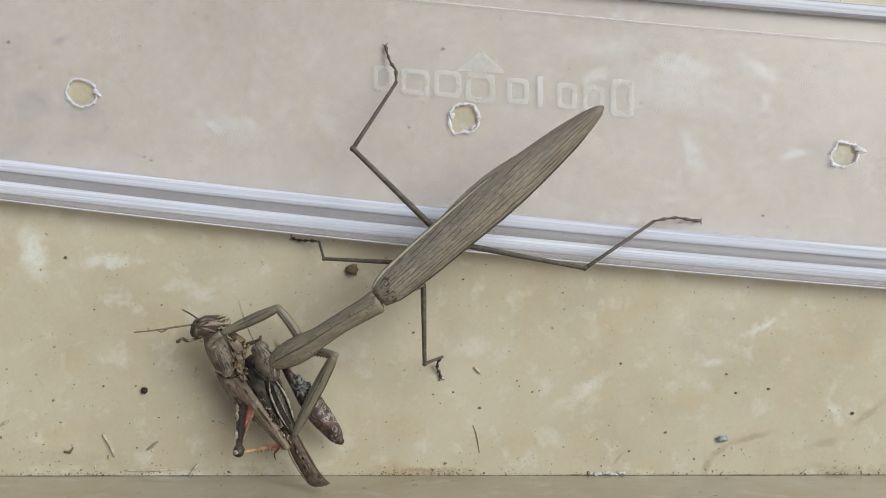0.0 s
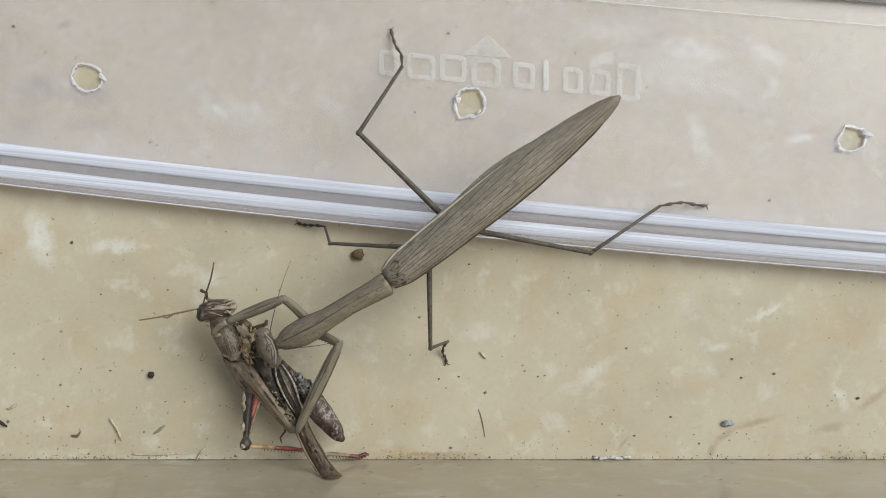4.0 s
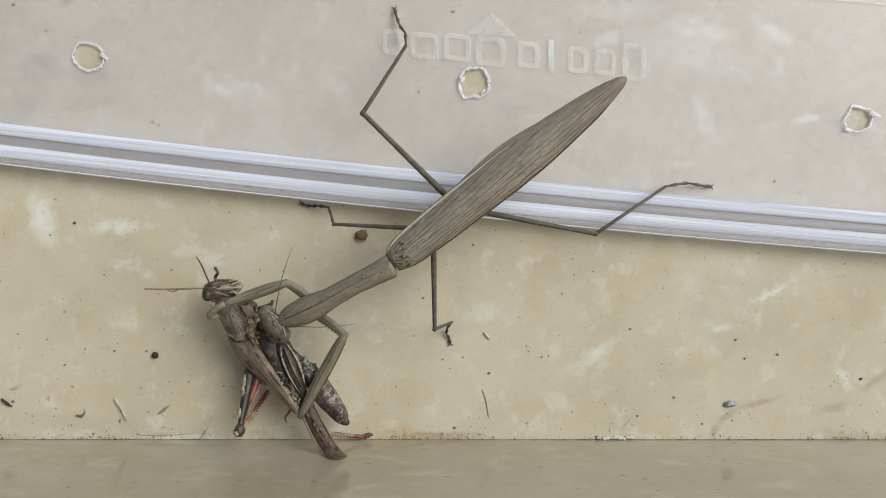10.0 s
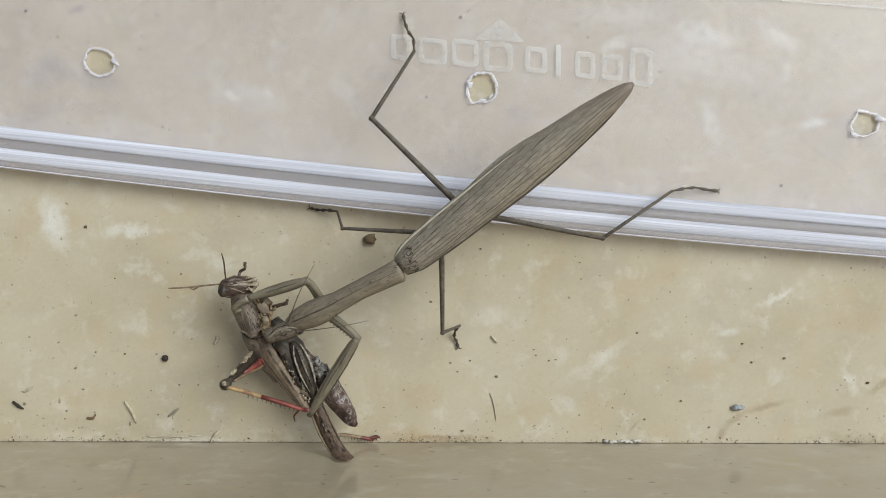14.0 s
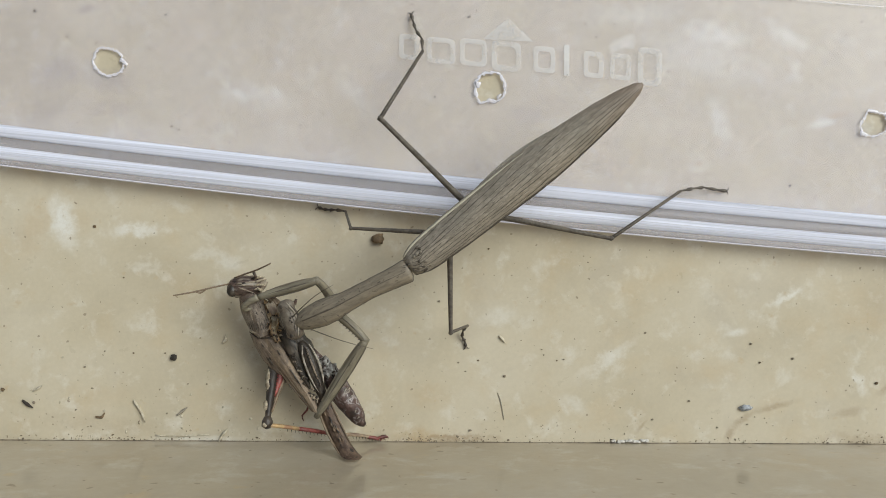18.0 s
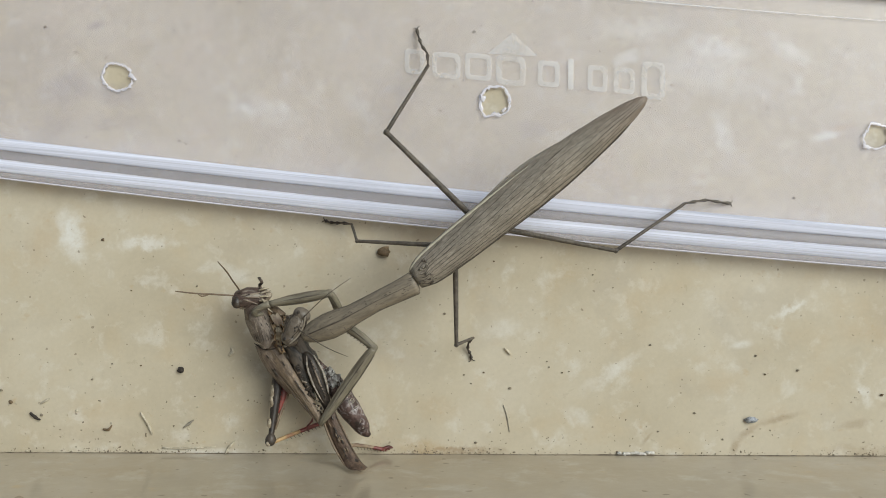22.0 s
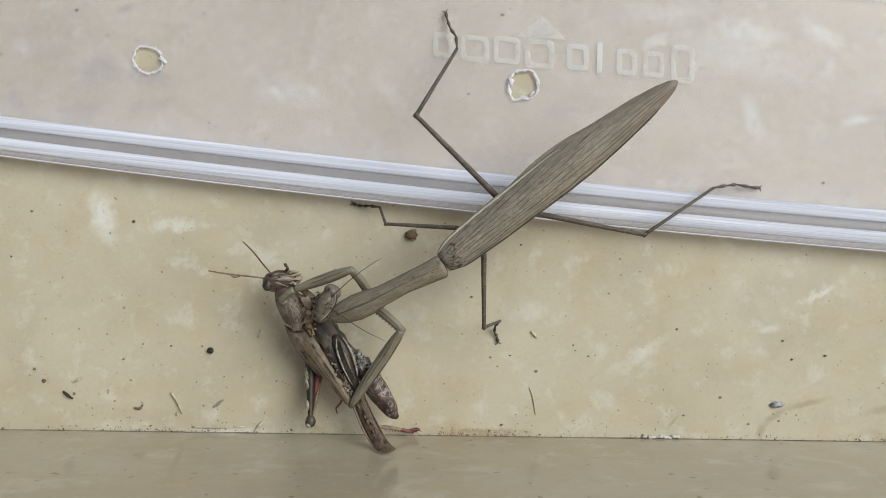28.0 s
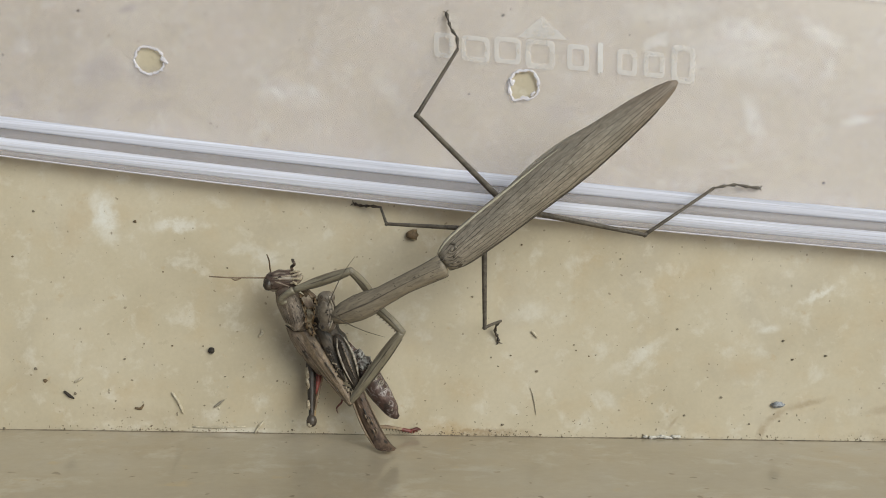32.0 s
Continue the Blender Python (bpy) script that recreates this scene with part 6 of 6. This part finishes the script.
    walk(feeler_b, [(t, pose(*FEEL_B, 0, -e, a)) for t, e, a in (
        (0, 76, 86.0), (1, 78, 93.5), (1.5, 44, 78.2), (2, 10, 55.5), (3, 25, 59.2), (6, 45, 72.4), (7, 54, 64.6), (8, 61, 58.2), (9, 54, 78.0), (10, 60, 87.9), (11, 63, 40.7), (12, 58, 32.1), (13, 67, 70.3), (14, 59, 76.3), (14.5, 45, 37.3), (16.5, -0, 36.0), (17, 39, 64.5), (18, 35, 25.4), (19, 65, 91.8), (20, 62, 42.3), (21, 56, 114.2), (22, 56, 108.6), (23, 54, 107.9), (24, 53, 113.8), (25, 59, 114.7), (27.5, 53, 121.9), (28, 50, 118.7), (29, 62, 110.4), (30, 65, 96.6), (31, 62, 97.0), (32, 66, 72.2))])
    walk(palp, [(t, pose(x * MM, y * MM, z * MM, 0, -e, a)) for t, x, y, z, e, a in (
        (0, -26.00, 30.62, 1.00, 20, 174.0), (1, -25.04, 31.78, 1.00, 30, 148.9), (2, -24.78, 33.16, 1.00, 30, 124.0), (3, -24.23, 34.83, 1.00, 30, 114.0), (6, -23.33, 35.55, 1.00, 15, 94.6), (9, -23.59, 34.88, 1.00, 10, 82.0), (12, -22.72, 35.37, 1.00, 10, 69.3), (13, -22.18, 35.18, 1.00, 0, 66.9), (14.5, -22.35, 35.58, 1.00, 0, 52.6), (16.5, -22.72, 34.11, 1.00, 30, 63.0), (19, -20.25, 34.40, 1.00, 30, 67.0), (23, -20.56, 35.41, 1.00, 30, 78.5), (25, -20.17, 35.18, 1.00, 30, 77.2), (28, -21.46, 34.57, 1.00, 30, 77.1), (30, -20.60, 35.12, 1.00, 30, 72.7), (32, -20.51, 35.53, 1.00, 30, 67.1))])
    walk(foreleg_a, [(t, pose(x * MM, y * MM, z * MM, i, j, k)) for t, x, y, z, i, j, k in (
        (0, -20.62, -2.27, -4.50, -0.3, 0.8, 5.6), (1, -19.43, -3.02, -4.50, -0.3, 0.9, 1.5), (2, -21.46, -3.08, -4.50, -4.2, 12.3, 7.2), (3, -20.69, -3.41, -4.50, -0.2, 0.7, 3.5), (6, -20.76, -3.47, -4.50, -0.2, 0.6, 3.7), (9, -21.10, -4.39, -4.50, -0.0, 0.0, -0.0), (10, -20.97, -4.06, -4.50, -3.7, 10.9, -0.2), (11, -20.87, -4.21, -4.50, -4.5, 12.9, 0.5), (12, -20.66, -4.39, -4.50, -0.2, 0.6, 0.3), (13, -18.47, -2.91, -4.50, -0.3, 1.0, -0.8), (14, -18.75, -2.88, -4.50, -0.3, 1.0, -1.4), (17, -18.38, -2.91, -4.50, -0.3, 1.0, -2.6), (18, -18.41, -2.91, -4.50, -0.4, 1.2, -2.3), (19, -17.54, -3.16, -4.50, -0.4, 1.2, -4.2), (23, -17.17, -2.70, -4.50, -0.4, 1.2, -8.1), (28, -18.71, -1.81, -4.50, -0.3, 1.0, 1.3), (32, -18.88, -2.06, -4.50, -0.3, 0.9, 0.4))])
    walk(arm_a, [(t, pose(x * MM, y * MM, z * MM, 0, -e, a)) for t, x, y, z, e, a in (
        (0, -20.62, -2.27, -4.50, -6.9, -55.8), (1, -19.43, -3.02, -4.50, -34.0, -60.0), (2, -21.46, -3.08, -4.50, -32.1, -45.2), (3, -20.69, -3.41, -4.50, -29.0, -49.7), (6, -20.76, -3.47, -4.50, -36.9, -51.0), (9, -21.10, -4.39, -4.50, -43.6, -44.5), (10, -20.97, -4.06, -4.50, -43.7, -47.5), (11, -20.87, -4.21, -4.50, -43.4, -46.6), (12, -20.66, -4.39, -4.50, -43.7, -46.6), (13, -18.47, -2.91, -4.50, -49.2, -70.0), (14, -18.75, -2.88, -4.50, -50.0, -68.4), (17, -18.38, -2.91, -4.50, -49.5, -61.9), (18, -18.41, -2.91, -4.50, -50.0, -65.1), (19, -17.54, -3.16, -4.50, -50.0, -77.0), (23, -17.17, -2.70, -4.50, -50.0, -75.8), (28, -18.71, -1.81, -4.50, -40.1, -59.8), (32, -18.88, -2.06, -4.50, -39.2, -56.3))])
    walk(foreleg_b, [(t, pose(x * MM, y * MM, z * MM, i, j, k)) for t, x, y, z, i, j, k in (
        (0, -9.64, -11.58, -5.00, 3.7, -2.0, 0.9), (1, -9.79, -12.25, -5.00, -1.8, 1.0, 1.1), (2, -9.94, -12.21, -5.00, -0.6, 0.3, 3.2), (3, -9.91, -11.77, -5.00, -6.7, 3.7, 3.2), (6, -9.91, -14.24, -5.00, -0.2, 0.1, 0.5), (9, -9.61, -14.28, -5.00, -0.0, 0.0, 0.0), (12, -10.13, -14.61, -5.00, 0.2, -0.1, -0.9), (13, -9.12, -14.30, -5.00, 2.0, -1.1, -2.8), (14, -8.91, -14.29, -5.00, 2.1, -1.2, -3.1), (17, -8.83, -14.54, -5.00, 1.8, -1.0, -3.8), (19, -8.98, -14.91, -5.00, 1.4, -0.8, -4.0), (23, -8.34, -13.62, -5.00, -1.1, 0.6, -6.5), (28, -8.51, -13.88, -5.00, -0.5, 0.3, -4.7), (32, -8.66, -14.25, -5.00, 2.1, -1.2, -6.9))])
    walk(arm_b, [(t, pose(x * MM, y * MM, z * MM, 0, -e, a)) for t, x, y, z, e, a in (
        (0, -9.64, -11.58, -5.00, -34.5, 176.5), (1, -9.79, -12.25, -5.00, -37.4, 165.6), (2, -9.94, -12.21, -5.00, -31.2, 159.8), (3, -9.91, -11.77, -5.00, -38.2, 169.6), (6, -9.91, -14.24, -5.00, -23.9, 148.8), (9, -9.61, -14.28, -5.00, -17.9, 148.5), (12, -10.13, -14.61, -5.00, -25.8, 146.1), (13, -9.12, -14.30, -5.00, -6.5, 143.2), (14, -8.91, -14.29, -5.00, -5.8, 143.4), (17, -8.83, -14.54, -5.00, -4.9, 138.6), (19, -8.98, -14.91, -5.00, -5.8, 139.2), (23, -8.34, -13.62, -5.00, -13.1, 147.3), (28, -8.51, -13.88, -5.00, -8.5, 142.1), (32, -8.66, -14.25, -5.00, -11.8, 140.2))])
    walk(shin_b, [(t, pose((FAR_KNEE[0] - G[0] + x) * MM, (FAR_KNEE[1] - G[1] + y) * MM, (FAR_KNEE[2] - G[2] + z) * MM, 0, 0, a)) for t, x, y, z, a in ((0, FOLDED[0], FOLDED[1], 5.0, -62), (0.1, FOLDED[0] * 0.5, FOLDED[1] * 0.5, 3.0, -28), (0.2, 0, 0, 0, 0), (32, 0, 0, 0, 0))])
    walk(belly, [(t, pose(x * MM, y * MM, 0)) for t, x, y in ((0, 1.10, 3.42), (1, 0.75, 2.52), (2, 0.39, 1.84), (3, 0.03, 1.27), (6, 0.00, 0.00), (32, 0.00, 0.00))])
    walk(wing_b, [(t, pose(x * MM, y * MM, 0)) for t, x, y in ((0, -1.22, 1.86), (1, -0.66, 0.94), (2, -0.22, 0.35), (3, 0.00, 0.00), (32, 0.00, 0.00))])
    walk(antenna_a, [(t, pose(0, 0, 0.4 * MM, 0, -e, a)) for t, e, a in (
        (0, 38.0, -24.6), (1, 5.2, -83.6), (2, -12.0, -45.4), (3, -11.3, -30.5), (6, 0.1, -66.0), (7, 24.6, -86.6), (8, 18.5, -75.2), (9, 15.2, -52.7), (10, 13.0, -56.2), (11, -15.4, -52.1), (12, 14.5, -78.9), (13, -7.8, -124.4), (14.5, -7.6, -129.9), (16.5, 24.4, -94.5), (17, 29.1, -70.7), (18, 30.4, -73.3), (19, 24.3, -75.0), (20, 19.8, -66.0), (21, 14.0, -23.5), (23, 28.6, -30.1), (24, 13.4, -14.8), (25, 21.9, -5.8), (28, 23.1, -28.5), (29, 11.6, 0.6), (30, 35.7, -20.4), (32, 30.8, -40.6))])
    walk(antenna_b, [(t, pose(0, 0, 0.4 * MM, 0, -e, a)) for t, e, a in (
        (0, -75.6, -178.3), (1, 35.0, -135.4), (2, 8.6, -113.6), (3, 30.7, -94.8), (6, -45.3, -131.3), (7, 19.4, -139.9), (9, -50.3, -122.4), (10, 10.2, -120.7), (12, 19.0, -125.8), (13, 20.1, -161.0), (14, 15.9, -175.0), (17, 3.9, -118.6), (18, -2.0, -126.1), (19, -0.2, -114.4), (20, 24.9, -114.1), (21, 23.8, -79.2), (23, 38.9, -83.6), (24, 12.9, -57.1), (25, 31.5, -62.9), (28, 24.1, -86.1), (29, 40.0, -58.2), (30, 30.9, -80.7), (32, 29.0, -103.6))])
    walk(kick, [(t, pose(*HIP_AT, 0, -e, a)) for t, e, a in ((0, 51.5, -80.9), (0.2, 52.7, -85.1), (0.4, 70.2, -117.7), (0.5, 69.5, -182.7), (0.6, 51.8, -205.6), (0.8, 62.4, -197.3), (1.0, 39.1, -191.2), (1.2, 63.5, -162.1), (1.4, 64.1, -164.0), (1.6, 68.8, -136.2), (1.8, 60.8, -179.4), (2.0, 66.7, -131.7), (2.3, 67.5, -113.4), (2.6, 58.8, -91.1), (2.9, 51.5, -86.3), (3.2, 47.8, -84.0), (3.5, 41.9, -82.3), (6, 44.6, -108.4), (7, 30.7, -106.2), (8, 36.9, -102.9), (9, 34.0, -103.6), (10, 27.7, -96.5), (11, 55.9, -88.5), (12, 51.9, -95.7), (13, 55.4, -101.8), (13.5, 60.0, -108.4), (13.8, 64.5, -163.8), (14.0, 66.3, -128.3), (14.2, 42.4, -189.8), (14.5, 63.6, -109.8), (16.5, 50.9, -94.6), (17, 40.9, -85.4), (18, 37.5, -87.1), (19, 45.3, -86.9), (20, 49.9, -93.5), (21, 28.0, -92.2), (22, 16.3, -92.8), (23, 15.2, -88.1), (24, 15.4, -88.9), (25, 22.0, -85.0), (28, 14.7, -85.9), (32, 14.7, -85.6))])
    walk(shin, [(t, pose(*SHIN_AT, k, e, a)) for t, k, e, a in ((0, 77.9, 40.8, 132.9), (0.2, 103.1, 72.5, 117.2), (0.4, 70.1, 5.7, 123.6), (0.5, 29.0, -36.0, 152.8), (0.6, 9.6, -6.5, 171.3), (0.8, 8.8, -56.2, 170.2), (1.0, 4.1, -7.9, 174.5), (1.2, 32.7, -46.4, 143.5), (1.4, 37.4, -46.5, 138.1), (1.6, 61.6, -27.7, 110.5), (1.8, 20.2, -50.5, 156.9), (2.0, 62.9, -19.5, 105.1), (2.3, 67.2, -2.4, 95.5), (2.6, 65.0, 28.0, 99.2), (2.9, 68.6, 42.0, 109.3), (3.2, 67.5, 46.1, 109.3), (3.5, 64.8, 51.2, 109.1), (6, 46.9, 24.0, 138.7), (7, 32.5, 33.1, 141.2), (8, 42.0, 33.8, 143.5), (9, 36.2, 32.1, 142.3), (10, 12.7, 36.0, 167.5), (11, 71.2, 29.3, 137.7), (12, 55.6, 20.7, 135.3), (13, 57.4, 16.7, 134.0), (13.5, 60.2, 11.6, 130.2), (13.8, 44.6, -26.6, 133.6), (14.0, 63.2, -18.9, 103.7), (14.2, 10.0, -3.2, 168.3), (14.5, 62.4, -7.2, 99.8), (16.5, 59.3, 30.9, 103.5), (17, 60.7, 47.9, 109.0), (18, 49.1, 41.4, 101.0), (19, 89.6, 53.0, 137.9), (20, 71.1, 36.8, 138.1), (21, 42.6, 47.2, 137.2), (22, 19.6, 36.9, 120.0), (23, 19.0, 40.3, 122.0), (24, 2.0, 24.4, 174.4), (25, 1.7, 27.9, 177.2), (28, 0.9, 18.9, 176.9), (32, 0.9, 18.9, 177.1))])


motions()
